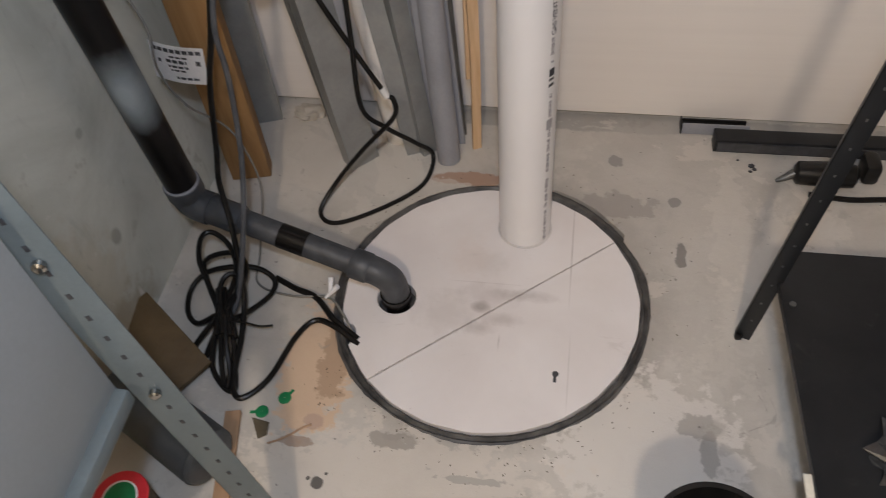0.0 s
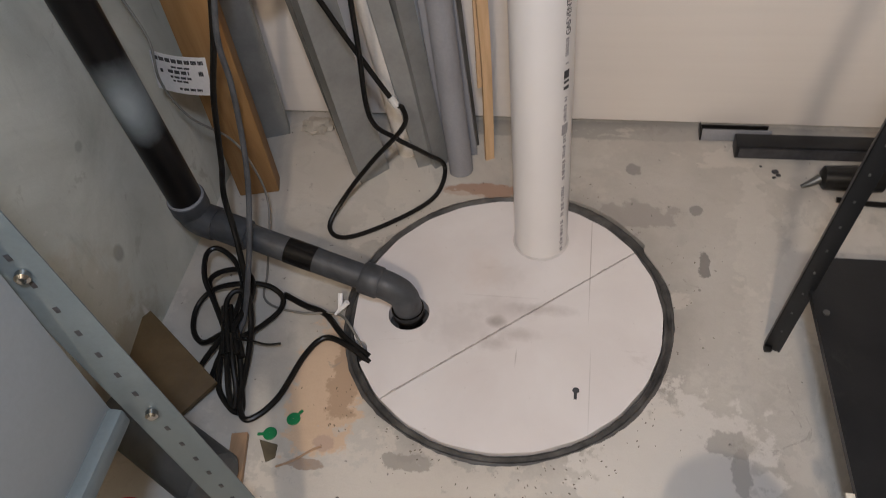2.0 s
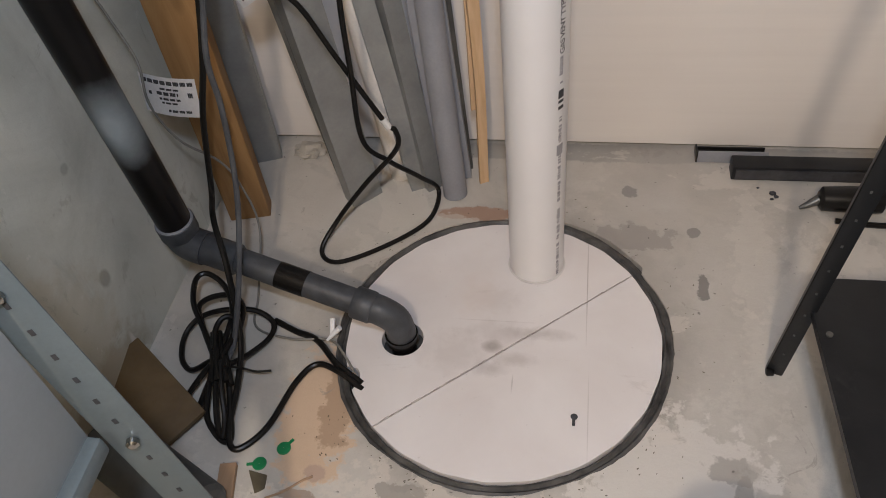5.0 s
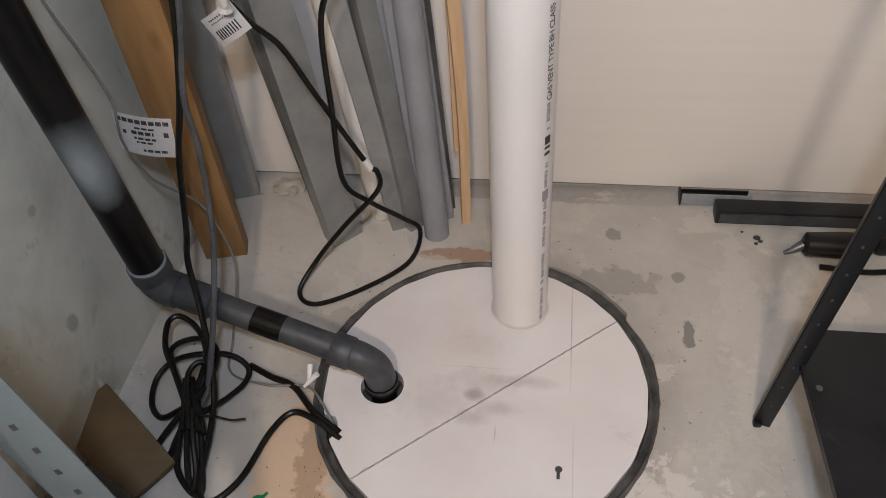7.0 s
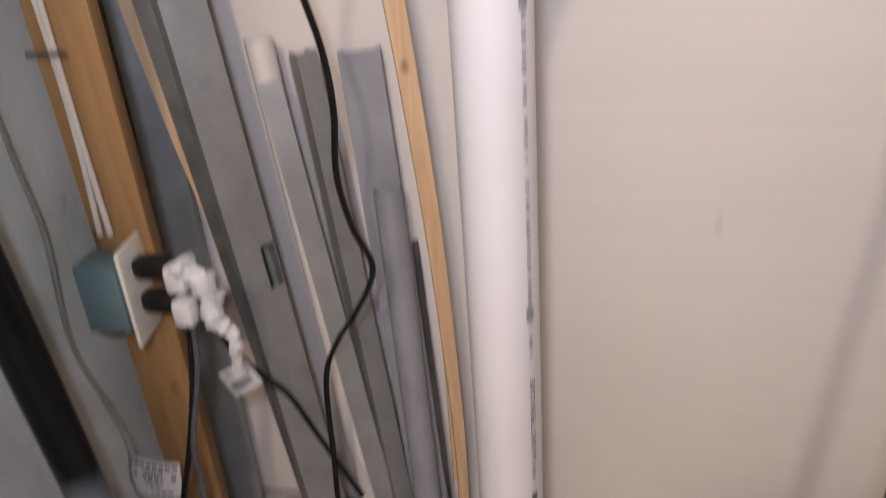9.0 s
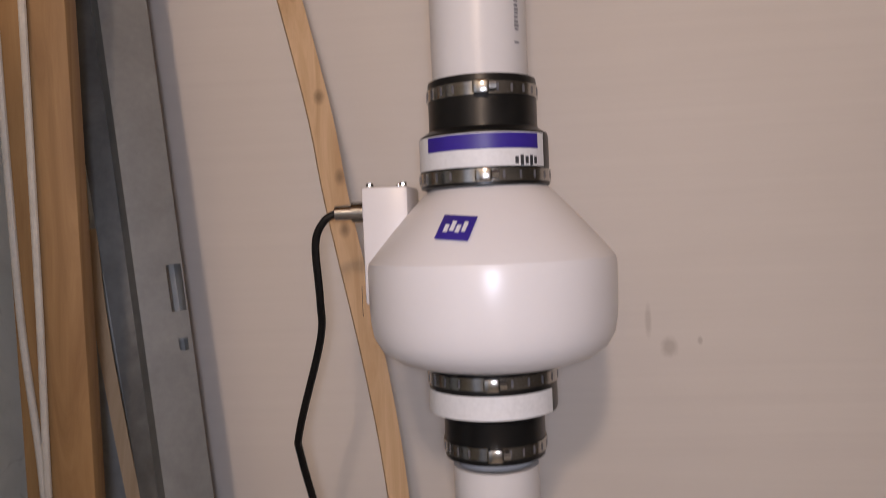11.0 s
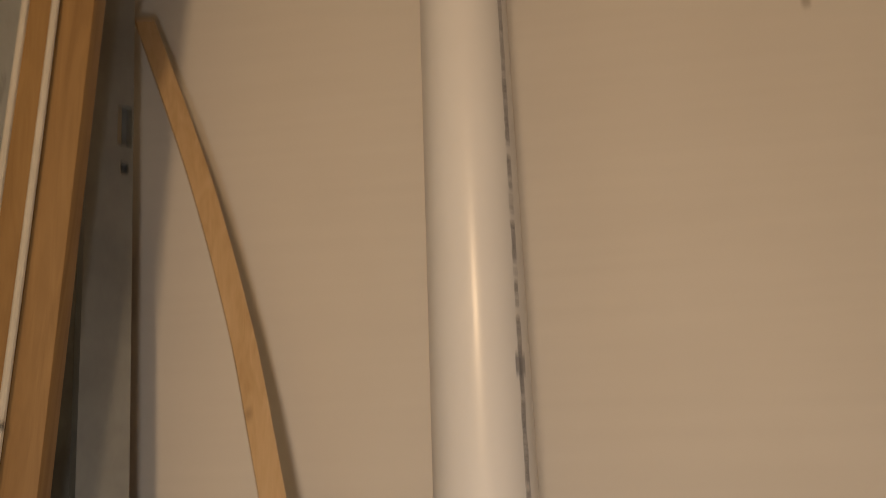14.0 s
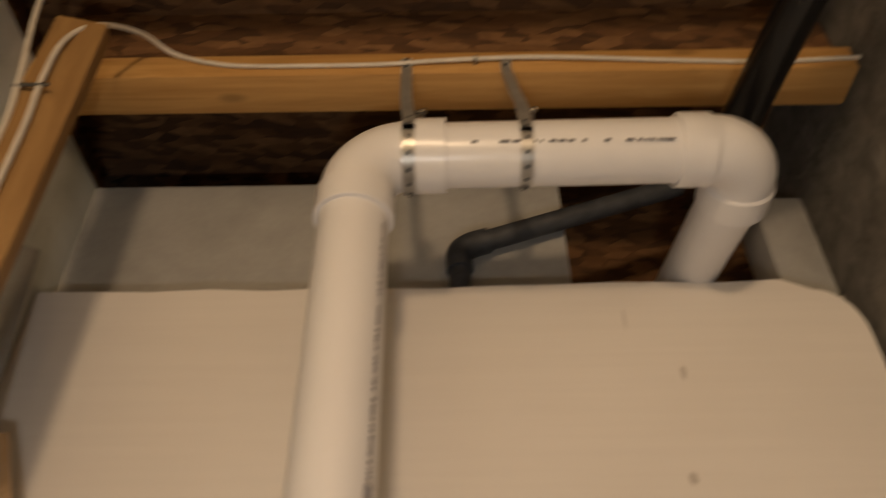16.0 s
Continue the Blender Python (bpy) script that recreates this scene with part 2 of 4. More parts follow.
def lid_material():
    m, n, l, b = clean("lid_concrete", 0.6)
    v = coords(n, l)
    c = ramp(n, l, noise_tex(n, l, v, 7, 8, 0.55, 0.3), [(0.3, (0.68, 0.64, 0.625)), (0.7, (0.76, 0.73, 0.72))])
    for centre, size, colour, rag, amount in (
        ((-0.057, -0.190, 0), (0.012, 0.009, 9), (0.28, 0.24, 0.22), 0.2, 0.8),
        ((-0.055, -0.232, 0), (0.022, 0.010, 9), (0.42, 0.38, 0.36), 0.4, 0.5),
        ((-0.020, -0.212, 0), (0.024, 0.010, 9), (0.44, 0.40, 0.38), 0.4, 0.5),
        ((-0.110, -0.205, 0), (0.045, 0.030, 9), (0.50, 0.46, 0.44), 0.5, 0.4),
        ((-0.050, -0.165, 0), (0.045, 0.020, 9), (0.50, 0.46, 0.44), 0.5, 0.4),
        ((-0.060, -0.095, 0), (0.030, 0.022, 9), (0.52, 0.48, 0.45), 0.5, 0.35),
        ((0.012, -0.160, 0), (0.040, 0.009, 9), (0.42, 0.38, 0.36), 0.4, 0.5),
        ((-0.09, -0.09, 0), (0.03, 0.04, 9), (0.68, 0.60, 0.555), 0.4, 0.4),
        ((0.088, -0.05, 0), (0.0009, 0.09, 9), (0.42, 0.38, 0.36), 0.25, 0.8),
        ((0.093, -0.30, 0), (0.0008, 0.06, 9), (0.5, 0.47, 0.45), 0.25, 0.6),
        ((-0.02, -0.255, 0), (0.001, 0.012, 9), (0.4, 0.37, 0.35), 0.3, 0.6),
        ((-0.06, -0.14, 0), (0.05, 0.0010, 9), (0.5, 0.46, 0.44), 0.3, 0.4),
    ):
        c = mix(n, l, mix(n, l, 1.0, blob(n, l, v, centre, size, rag, 45, 0.3), (amount,) * 3, "MULTIPLY"), c, colour)
    c = mix(n, l, ramp(n, l, noise_tex(n, l, v, 60, 5, 0.6), [(0.68, (0, 0, 0)), (0.76, (0.5, 0.5, 0.5))]), c, (0.45, 0.41, 0.39))
    c = mix(n, l, ramp(n, l, noise_tex(n, l, coords(n, l, (0.35, 1.6, 1)), 8, 14, 0.74, 1.4), [(0.61, (0, 0, 0)), (0.66, (0.30, 0.30, 0.30))]), c, (0.50, 0.455, 0.43))
    l.new(c, b.inputs["Base Color"])
    bump(n, l, b, noise_tex(n, l, v, 70, 8, 0.7), 0.2, 0.0015)
    return m


LID = lid_material()
CAULK = varied("pit_sealant", (0.035, 0.034, 0.033), (0.12, 0.115, 0.108), 26, 0.6, relief=0.6, grain=90)
PVC = varied("white_pvc", (0.71, 0.69, 0.685), (0.77, 0.75, 0.745), 3, 0.28, relief=0, grain=300, fleck=0.01)
FANWHITE = varied("fan_plastic", (0.82, 0.79, 0.79), (0.85, 0.825, 0.825), 4, 0.3, relief=0, fleck=0.01)
ABS = varied("black_abs", (0.005, 0.005, 0.005), (0.010, 0.009, 0.009), 8, 0.25, relief=0, spec=0.3, fleck=0.02)


def riser_material():
    m, n, l, b = clean("riser_abs", 0.22)
    b.inputs["Specular IOR Level"].default_value = 0.15
    w = coords(n, l)
    # soft pale highlight put into the riser's colour and roughness
    painted_sheen = mix(n, l, 1.0, blob(n, l, w, (-0.538, -0.165, 0.405), (0.023, 0.06, 0.048), 0.10, 30, 0.34), (0.9,) * 3, "MULTIPLY")
    c = ramp(n, l, noise_tex(n, l, w, 12, 6), [(0.3, (0.005, 0.005, 0.005)), (0.7, (0.011, 0.010, 0.010))])
    l.new(mix(n, l, painted_sheen, c, (0.30, 0.34, 0.36)), b.inputs["Base Color"])
    l.new(mix(n, l, painted_sheen, (0.30, 0.30, 0.30), (0.55, 0.55, 0.55)), b.inputs["Roughness"])
    return m


RISER = riser_material()
ABSGREY = varied("dusty_abs", (0.032, 0.035, 0.041), (0.066, 0.071, 0.080), 30, 0.5, relief=0.2, dirt=(0.016, 0.016, 0.017))
RUBBER = varied("black_rubber", (0.006, 0.006, 0.006), (0.013, 0.0125, 0.012), 20, 0.33, relief=0.04, spec=0.35)
CORD = varied("black_cord", (0.005, 0.005, 0.005), (0.011, 0.010, 0.009), 30, 0.34, relief=0.05, spec=0.25)
CORDGREY = varied("grey_cord", (0.045, 0.048, 0.055), (0.09, 0.095, 0.105), 30, 0.4, relief=0.05)
WIRE = varied("thin_wire", (0.15, 0.145, 0.13), (0.24, 0.23, 0.21), 30, 0.5, relief=0.05)
NMCABLE = varied("pale_cable", (0.60, 0.54, 0.45), (0.70, 0.64, 0.55), 30, 0.45, relief=0.05)
GALV = varied("galvanised_steel", (0.30, 0.308, 0.305), (0.39, 0.40, 0.395), 12, 0.45, 0.55, relief=0.1, grain=140)
# rear studs' shade is put into this darker steel; also small dark fittings
GALVDARK = varied("dark_or_shaded_steel", (0.115, 0.115, 0.11), (0.20, 0.20, 0.19), 16, 0.42, 0.75, relief=0.1, grain=140)
STRAP = varied("strap_steel", (0.56, 0.54, 0.51), (0.74, 0.72, 0.68), 40, 0.32, 0.55, relief=0.05)
STEEL = varied("clamp_steel", (0.36, 0.35, 0.33), (0.5, 0.49, 0.47), 20, 0.2, 1.0, relief=0.05)
SHELFGREY = varied("grey_paint", (0.12, 0.15, 0.165), (0.175, 0.21, 0.225), 6, 0.40, 0.2, relief=0.06)
PANELGREY = varied("pale_panel", (0.34, 0.37, 0.385), (0.41, 0.44, 0.455), 2.5, 0.5, relief=0.04)
BLACKPAINT = varied("black_paint", (0.008, 0.009, 0.011), (0.018, 0.019, 0.021), 9, 0.42, relief=0.08, dirt=(0.035, 0.035, 0.033), spec=0.3)
GREYPVC = varied("grey_pvc", (0.24, 0.245, 0.27), (0.31, 0.315, 0.34), 7, 0.5, relief=0.05)
WHITETUBE = varied("white_tube", (0.66, 0.63, 0.59), (0.74, 0.71, 0.67), 9, 0.45, relief=0.05)
PAPER = varied("label_paper", (0.80, 0.80, 0.81), (0.86, 0.86, 0.87), 9, 0.5, relief=0.03)
INK = varied("ink", (0.03, 0.03, 0.035), (0.06, 0.06, 0.065), 60, 0.6, relief=0)
INKMID = varied("dark_print", (0.09, 0.088, 0.10), (0.16, 0.155, 0.165), 90, 0.6, relief=0)
INKGREY = varied("pipe_print", (0.26, 0.25, 0.265), (0.40, 0.385, 0.40), 90, 0.6, relief=0)
PURPLE = varied("purple_print", (0.035, 0.018, 0.26), (0.05, 0.028, 0.33), 20, 0.4, relief=0)
TEAL = varied("teal_box", (0.10, 0.16, 0.165), (0.15, 0.215, 0.22), 12, 0.5, relief=0.05)
IVORY = varied("ivory_plastic", (0.70, 0.66, 0.55), (0.76, 0.72, 0.61), 12, 0.35, relief=0.02)
GREEN = varied("green_plastic", (0.01, 0.17, 0.055), (0.02, 0.24, 0.08), 30, 0.45, relief=0.05)
OLIVE = varied("olive_scrap", (0.075, 0.06, 0.035), (0.12, 0.10, 0.06), 40, 0.7)
RED = varied("red_print", (0.55, 0.02, 0.03), (0.65, 0.03, 0.04), 30, 0.35, relief=0.02)
BROWNBOARD = varied("brown_board", (0.085, 0.056, 0.024), (0.15, 0.10, 0.044), 9, 0.7, relief=0.3, grain=90)
TUBEDARK = varied("dark_rubber_tube", (0.045, 0.05, 0.055), (0.085, 0.09, 0.095), 20, 0.5, relief=0.1)
PLASTICBAG = varied("clear_wrap", (0.55, 0.55, 0.54), (0.70, 0.70, 0.69), 30, 0.25, relief=0.3, grain=60)
DARKWRAP = varied("dark_film", (0.02, 0.021, 0.022), (0.06, 0.062, 0.064), 30, 0.16, relief=0.2, grain=70)
POSTWOOD = wood_material("stud_pine", (0.25, 0.132, 0.045), (0.36, 0.208, 0.078), 2)
STRIPWOOD = wood_material("pine_strip", (0.52, 0.34, 0.18), (0.68, 0.49, 0.30), 2, 0.7)
KNOTTY = wood_material("knotty_strip", (0.50, 0.32, 0.16), (0.66, 0.46, 0.27), 2, 0.0,
                       ((-0.182, 0.11, 1.325), (-0.209, 0.118, 1.49), (-0.186, 0.112, 1.39), (-0.238, 0.125, 1.62), (-0.292, 0.15, 1.772), (-0.318, 0.16, 1.83), (-0.128, 0.13, 0.92)))
JOISTWOOD = wood_material("joist_pine", (0.40, 0.20, 0.055), (0.58, 0.33, 0.115), 0, 0.6)
STICKWOOD = wood_material("old_stick", (0.30, 0.19, 0.11), (0.42, 0.28, 0.17), 1, 0.4)


# ---- building helpers ----
def part(name, bm, material, parent=None, label="", sharp=35):
    me = bpy.data.meshes.new(name)
    bm.normal_update()
    bm.to_mesh(me)
    bm.free()
    for p in me.polygons:
        p.use_smooth = True
    me.set_sharp_from_angle(angle=radians(sharp))
    me.materials.append(material)
    ob = new(name, me)
    if parent:
        ob.parent = parent
    if label:
        ob["label"] = label
    return ob


def thing(name, at, label, category, group=""):
    ob = new(name)
    ob.empty_display_size = 0.05
    ob.location = at
    bpy.context.view_layer.update()
    return tagged(ob, label, category, group)


def under(ob, parent):
    """Hang a world-space part under its thing without moving it."""
    ob.parent = parent
    ob.matrix_parent_inverse = Matrix.Translation(parent.location).inverted()
    return ob


def box(bm, centre, size, m=None, bevel=0.0):
    made = bmesh.ops.create_cube(bm, size=1.0, matrix=(m or Matrix()) @ Matrix.Translation(centre) @ Matrix.Diagonal((*size, 1)))
    if bevel:
        edges = list({e for v in made["verts"] for e in v.link_edges})
        bmesh.ops.bevel(bm, geom=edges, offset=bevel, segments=2, affect="EDGES", profile=0.5)
    return bm


def smooth_path(points, steps=8):
    pts = [Vector(p) for p in points]
    if len(pts) < 3:
        return pts
    pts = [2 * pts[0] - pts[1], *pts, 2 * pts[-1] - pts[-2]]
    out = []
    for a, b, c, d in zip(pts, pts[1:], pts[2:], pts[3:]):
        for i in range(steps):
            t = i / steps
            out.append(0.5 * (2 * b + (c - a) * t + (2 * a - 5 * b + 4 * c - d) * t * t + (3 * b - a - 3 * c + d) * t ** 3))
    return [*out, pts[-2]]


def sweep(bm, pts, radius, sides=12, cap=True, inner=0.0):
    """A round bar along points; radius may be a list."""
    pts = [Vector(p) for p in pts]
    rad = radius if isinstance(radius, (list, tuple)) else [radius] * len(pts)
    tan = [(pts[min(i + 1, len(pts) - 1)] - pts[max(i - 1, 0)]).normalized() for i in range(len(pts))]
    up = tan[0].orthogonal().normalized()
    rings = []
    for p, t, r in zip(pts, tan, rad):
        up = (up - t * up.dot(t)).normalized()
        side = t.cross(up)
        rings.append([bm.verts.new(p + r * (math.cos(a) * up + math.sin(a) * side)) for a in (2 * math.pi * k / sides for k in range(sides))])
    for a, b in zip(rings, rings[1:]):
        for k in range(sides):
            bm.faces.new((a[k], a[(k + 1) % sides], b[(k + 1) % sides], b[k]))
    if cap:
        bm.faces.new(rings[0][::-1])
        bm.faces.new(rings[-1])
    return bm


def hollow(bm, a, b, radius, wall, sides=32):
    """A straight open pipe with wall thickness."""
    a, b = Vector(a), Vector(b)
    t = (b - a).normalized()
    up = t.orthogonal().normalized()
    side = t.cross(up)
    loops = []
    for p, r in ((a, radius), (b, radius), (b, radius - wall), (a, radius - wall)):
        loops.append([bm.verts.new(p + r * (math.cos(q) * up + math.sin(q) * side)) for q in (2 * math.pi * k / sides for k in range(sides))])
    for i in range(4):
        x, y = loops[i], loops[(i + 1) % 4]
        for k in range(sides):
            bm.faces.new((x[k], x[(k + 1) % sides], y[(k + 1) % sides], y[k]))
    return bm


def lathe(bm, profile, sides=48, at=(0, 0, 0)):
    """Turn (radius, z) round the z axis."""
    rings = []
    for r, z in profile:
        rings.append([bm.verts.new((at[0] + r * math.cos(q), at[1] + r * math.sin(q), at[2] + z)) for q in (2 * math.pi * k / sides for k in range(sides))])
    for a, b in zip(rings, rings[1:]):
        for k in range(sides):
            bm.faces.new((a[k], a[(k + 1) % sides], b[(k + 1) % sides], b[k]))
    return bm


def arc(centre, start, to, radius, steps=10, first=0.0, last=90.0):
    """A quarter bend: from centre + radius*start round to centre + radius*to."""
    c, s, t = Vector(centre), Vector(start), Vector(to)
    return [c + radius * (math.cos(radians(a)) * s + math.sin(radians(a)) * t) for a in np.linspace(first, last, steps)]


def frame_on(base, top, face):
    """Local z runs from base to top, local -y looks as nearly along face as it can."""
    z = (Vector(top) - Vector(base)).normalized()
    y = -(Vector(face) - z * Vector(face).dot(z)).normalized()
    x = y.cross(z)
    m = Matrix((x, y, z)).transposed().to_4x4()
    m.translation = Vector(base)
    return m, (Vector(top) - Vector(base)).length


def outline_prism(bm, outline, z0, z1, holes=()):
    """A flat slab from an outline and round holes (x, y, r)."""
    loops = [outline] + [[(x + r * math.cos(a), y + r * math.sin(a)) for a in (2 * math.pi * k / 40 for k in range(40))] for x, y, r in holes]
    edges = []
    for lp in loops:
        vs = [bm.verts.new((x, y, z1)) for x, y in lp]
        edges += [bm.edges.new((vs[i], vs[(i + 1) % len(vs)])) for i in range(len(vs))]
    faces = bmesh.ops.triangle_fill(bm, use_beauty=True, use_dissolve=False, edges=edges)["geom"]
    faces = [f for f in faces if isinstance(f, bmesh.types.BMFace)]
    ext = bmesh.ops.extrude_face_region(bm, geom=faces)["geom"]
    bmesh.ops.translate(bm, vec=(0, 0, z0 - z1), verts=[v for v in ext if isinstance(v, bmesh.types.BMVert)])
    bmesh.ops.recalc_face_normals(bm, faces=bm.faces)
    return bm


def setting(name, bm, material, label, category, sharp=35):
    return tagged(part(name, bm, material, None, sharp=sharp), label, category, kind="structure")


# ---- setting ----
WALL_X, BOARD_Y, EAST_X, TOP = -0.615, 0.300, 0.86, 3.25
CX, CY, LID_R, PIT_R = -0.044, -0.170, 0.2465, 0.2645

bm = bmesh.new()
N = 160
inner, outer = [], []
rng = random.Random(4)
for k in range(N):
    a = 2 * math.pi * k / N
    r = PIT_R + 0.0016 * math.sin(7 * a) + 0.002 * (rng.random() - 0.5) + (0.010 if 0.6 < a < 1.3 else 0.0)
    c, s = math.cos(a), math.sin(a)
    inner.append((CX + r * c, CY + r * s))
    far = min((EAST_X + 0.1 - CX) / c if c > 1e-6 else 1e9, (WALL_X - 0.1 - CX) / c if c < -1e-6 else 1e9,
              (0.5 - CY) / s if s > 1e-6 else 1e9, (-3.1 - CY) / s if s < -1e-6 else 1e9)
    outer.append((CX + far * c, CY + far * s))
top_in = [bm.verts.new((x, y, 0)) for x, y in inner]
top_out = [bm.verts.new((x, y, 0)) for x, y in outer]
low_in = [bm.verts.new((x, y, -0.08)) for x, y in inner]
low_out = [bm.verts.new((x, y, -0.08)) for x, y in outer]
for k in range(N):
    j = (k + 1) % N
    bm.faces.new((top_in[k], top_out[k], top_out[j], top_in[j]))
    bm.faces.new((low_in[k], top_in[k], top_in[j], low_in[j]))
    bm.faces.new((low_out[k], low_in[k], low_in[j], low_out[j]))
for corner in ((EAST_X + 0.1, 0.5), (WALL_X - 0.1, 0.5), (WALL_X - 0.1, -3.1), (EAST_X + 0.1, -3.1)):
    near = sorted(range(N), key=lambda k: (outer[k][0] - corner[0]) ** 2 + (outer[k][1] - corner[1]) ** 2)[:2]
    v = bm.verts.new((*corner, 0))
    f = bm.faces.new((top_out[near[0]], top_out[near[1]], v))
    f.normal_update()
    if f.normal.z < 0:
        f.normal_flip()
setting("floor", bm, FLOOR, "stained pale grey concrete basement floor with a round pit", "floor")

bm = box(bmesh.new(), (WALL_X - 0.1, -1.3, 1.53), (0.2, 3.64, 3.06))
setting("wall_west", bm, CONCRETE, "bare grey-green concrete basement wall with stains", "wall")
bm = bmesh.new()
box(bm, (-0.13, 0.47, 1.53), (0.98, 0.22, 3.06))
box(bm, (0.61, 0.47, 1.375), (0.50, 0.22, 2.75))
setting("wall_north", bm, BLOCKWALL, "grey concrete wall with an opening near the top", "wall")
bm = box(bmesh.new(), (EAST_X + 0.1, -1.3, 1.63), (0.2, 3.64, 3.26))
setting("wall_east", bm, ROUGH, "rough brown-grey concrete wall", "wall")
bm = box(bmesh.new(), (0.1, -3.05, 1.63), (1.9, 0.1, 3.26))
setting("wall_south", bm, CONCRETE, "plain grey concrete wall", "wall")
bm = box(bmesh.new(), (0.13, -1.2, TOP + 0.03), (1.9, 3.9, 0.04))
setting("ceiling", bm, OSB, "brown oriented strand board subfloor", "ceiling")
bm = box(bmesh.new(), (0.13, 0.66, 3.0), (1.5, 0.04, 0.76))
setting("rim_board", bm, OSB, "dark oriented strand board rim behind the wall top", "rim board")

bm = box(bmesh.new(), (WALL_X - 0.11, -1.3, 3.165), (0.04, 3.64, 0.20))
setting("rim_board_west", bm, OSB, "dark oriented strand board rim over the side wall", "rim board")

# foam board sheet with its rounded corner
bm = bmesh.new()
pts = [(-0.611, 0.016), (0.845, 0.010), (0.845, 2.55)]
pts += [(0.775 + 0.07 * math.cos(radians(a)), 2.625 + 0.095 * math.sin(radians(a))) for a in range(0, 91, 10)]
pts += [(x, 2.735 + 0.003 * math.sin(37 * x) + (0.006 if x > 0.3 else 0)) for x in np.linspace(0.72, -0.611, 14)]
front = [bm.verts.new((x, BOARD_Y, z)) for x, z in pts]
back = [bm.verts.new((x, BOARD_Y + 0.05, z)) for x, z in pts]
bm.faces.new(front)
bm.faces.new(back[::-1])
for i in range(len(pts)):
    j = (i + 1) % len(pts)
    bm.faces.new((front[j], front[i], back[i], back[j]))
bmesh.ops.recalc_face_normals(bm, faces=bm.faces)
setting("insulation_board", bm, BOARD, "cream rigid foam insulation sheet over the wall", "insulation", 25)

PX, PY = 0.002, -0.0125

# ---- sump pit ----
seal = thing("pit_sealant_ring", (CX, CY, 0), "uneven dark grey sealant ring round the pit cover", "sealant")
bm = bmesh.new()
rng = random.Random(9)
rings = []
for k in range(120):
    a = 2 * math.pi * k / 120
    w = 0.002 * (rng.random() - 0.5)
    pr = [(LID_R + 0.001, -0.02), (LID_R + 0.002 + w, -0.004), (LID_R + 0.006 + w, -0.0015 + w), (LID_R + 0.010 + w, -0.006), (LID_R + 0.014, -0.001 + w), (LID_R + 0.022 + w + 0.008 * max(0, math.sin(a - 0.2)) ** 3, -0.004)]
    rings.append([bm.verts.new((r * math.cos(a), r * math.sin(a), z)) for r, z in pr])
for i in range(120):
    a, b = rings[i], rings[(i + 1) % 120]
    for j in range(5):
        bm.faces.new((a[j], a[j + 1], b[j + 1], b[j]))
part("bead", bm, CAULK, seal)
bm = bmesh.new()
lathe(bm, [(0.001, -0.03), (PIT_R + 0.01, -0.03)], 48)
part("pit_bed", bm, CAULK, seal)

A0, A1 = Vector((-0.208, -0.338)), Vector((0.1544, -0.0344))
ang0, ang1 = math.atan2(A0.y - CY, A0.x - CX), math.atan2(A1.y - CY, A1.x - CX)


def lid_arc(a, b, n=70, notch=None):
    out = []
    while b < a:
        b += 2 * math.pi
    for q in np.linspace(a, b, n):
        r = LID_R + 0.0007 * math.sin(23 * q)
        if notch and abs((q - notch + math.pi) % (2 * math.pi) - math.pi) < 0.075:
            r -= 0.017 + 0.004 * math.sin(90 * q)
        out.append((CX + r * math.cos(q), CY + r * math.sin(q)))
    return out


lid = thing("sump_lid", (CX, CY, 0), "round off-white two-piece sump pit cover set in the floor", "pit cover")
NOTCH = math.atan2(-0.262 - CY, -0.262 - CX)
bm = outline_prism(bmesh.new(), lid_arc(ang1 + 0.004, ang0 - 0.004, 90, NOTCH), -0.02, 0.003, [(-0.200, -0.186, 0.0335)])
under(part("cover_half", bm, LID), lid)
bm = outline_prism(bmesh.new(), lid_arc(ang0 + 0.004, ang1 - 0.004, 90), -0.02, 0.0022)
under(part("cover_half", bm, LID, label="off-white half cover with a keyhole slot"), lid)
bm = bmesh.new()
lathe(bm, [(0.0001, 0.0), (0.0052, 0.0)], 20, (0.0735, -0.305, 0.0034))
box(bm, (0.073, -0.314, 0.0034), (0.0045, 0.012, 0.0004))
under(part("keyhole", bm, INK, label="dark keyhole slot"), lid)
bm = bmesh.new()
rng = random.Random(2)
d = (A1 - A0)
for i in range(60):
    t = (i + 0.5) / 60
    p = A0 + d * t + Vector((0.0012 * (rng.random() - 0.5), 0.0012 * (rng.random() - 0.5)))
    box(bm, (0, 0, 0), (d.length / 58, 0.0005 + 0.0011 * rng.random(), 0.0016), Matrix.Translation((p.x, p.y, 0.0026)) @ Matrix.Rotation(math.atan2(d.y, d.x), 4, "Z"))
under(part("joint_line", bm, varied("joint_dirt", (0.36, 0.32, 0.30), (0.66, 0.62, 0.60), 45, 0.8), label="dirty joint between the two halves"), lid)
bm = bmesh.new()
lathe(bm, [(0.0445, 0.0035), (0.0475, 0.0036), (0.0480, 0.0050), (0.0447, 0.0062)], 48, (PX, PY, 0))
under(part("pipe_seal", bm, varied("pale_caulk", (0.55, 0.52, 0.5), (0.68, 0.65, 0.63), 40, 0.6)), lid)

# ---- radon vent pipe ----
AX_Z = 2.742
R, R_UP = 0.0445, 0.0495
vent = thing("radon_vent_pipe", (PX, PY, 0), "white plastic vent pipe rising from the pit cover", "pipe")
part("lower_riser", hollow(bmesh.new(), (0, 0, 0.0), (0, 0, 1.075), R, 0.006, 48), PVC, vent)
part("upper_riser", hollow(bmesh.new(), (-0.001, 0, 1.44), (-0.006, 0, 2.64), R_UP, 0.006, 48), PVC, vent)


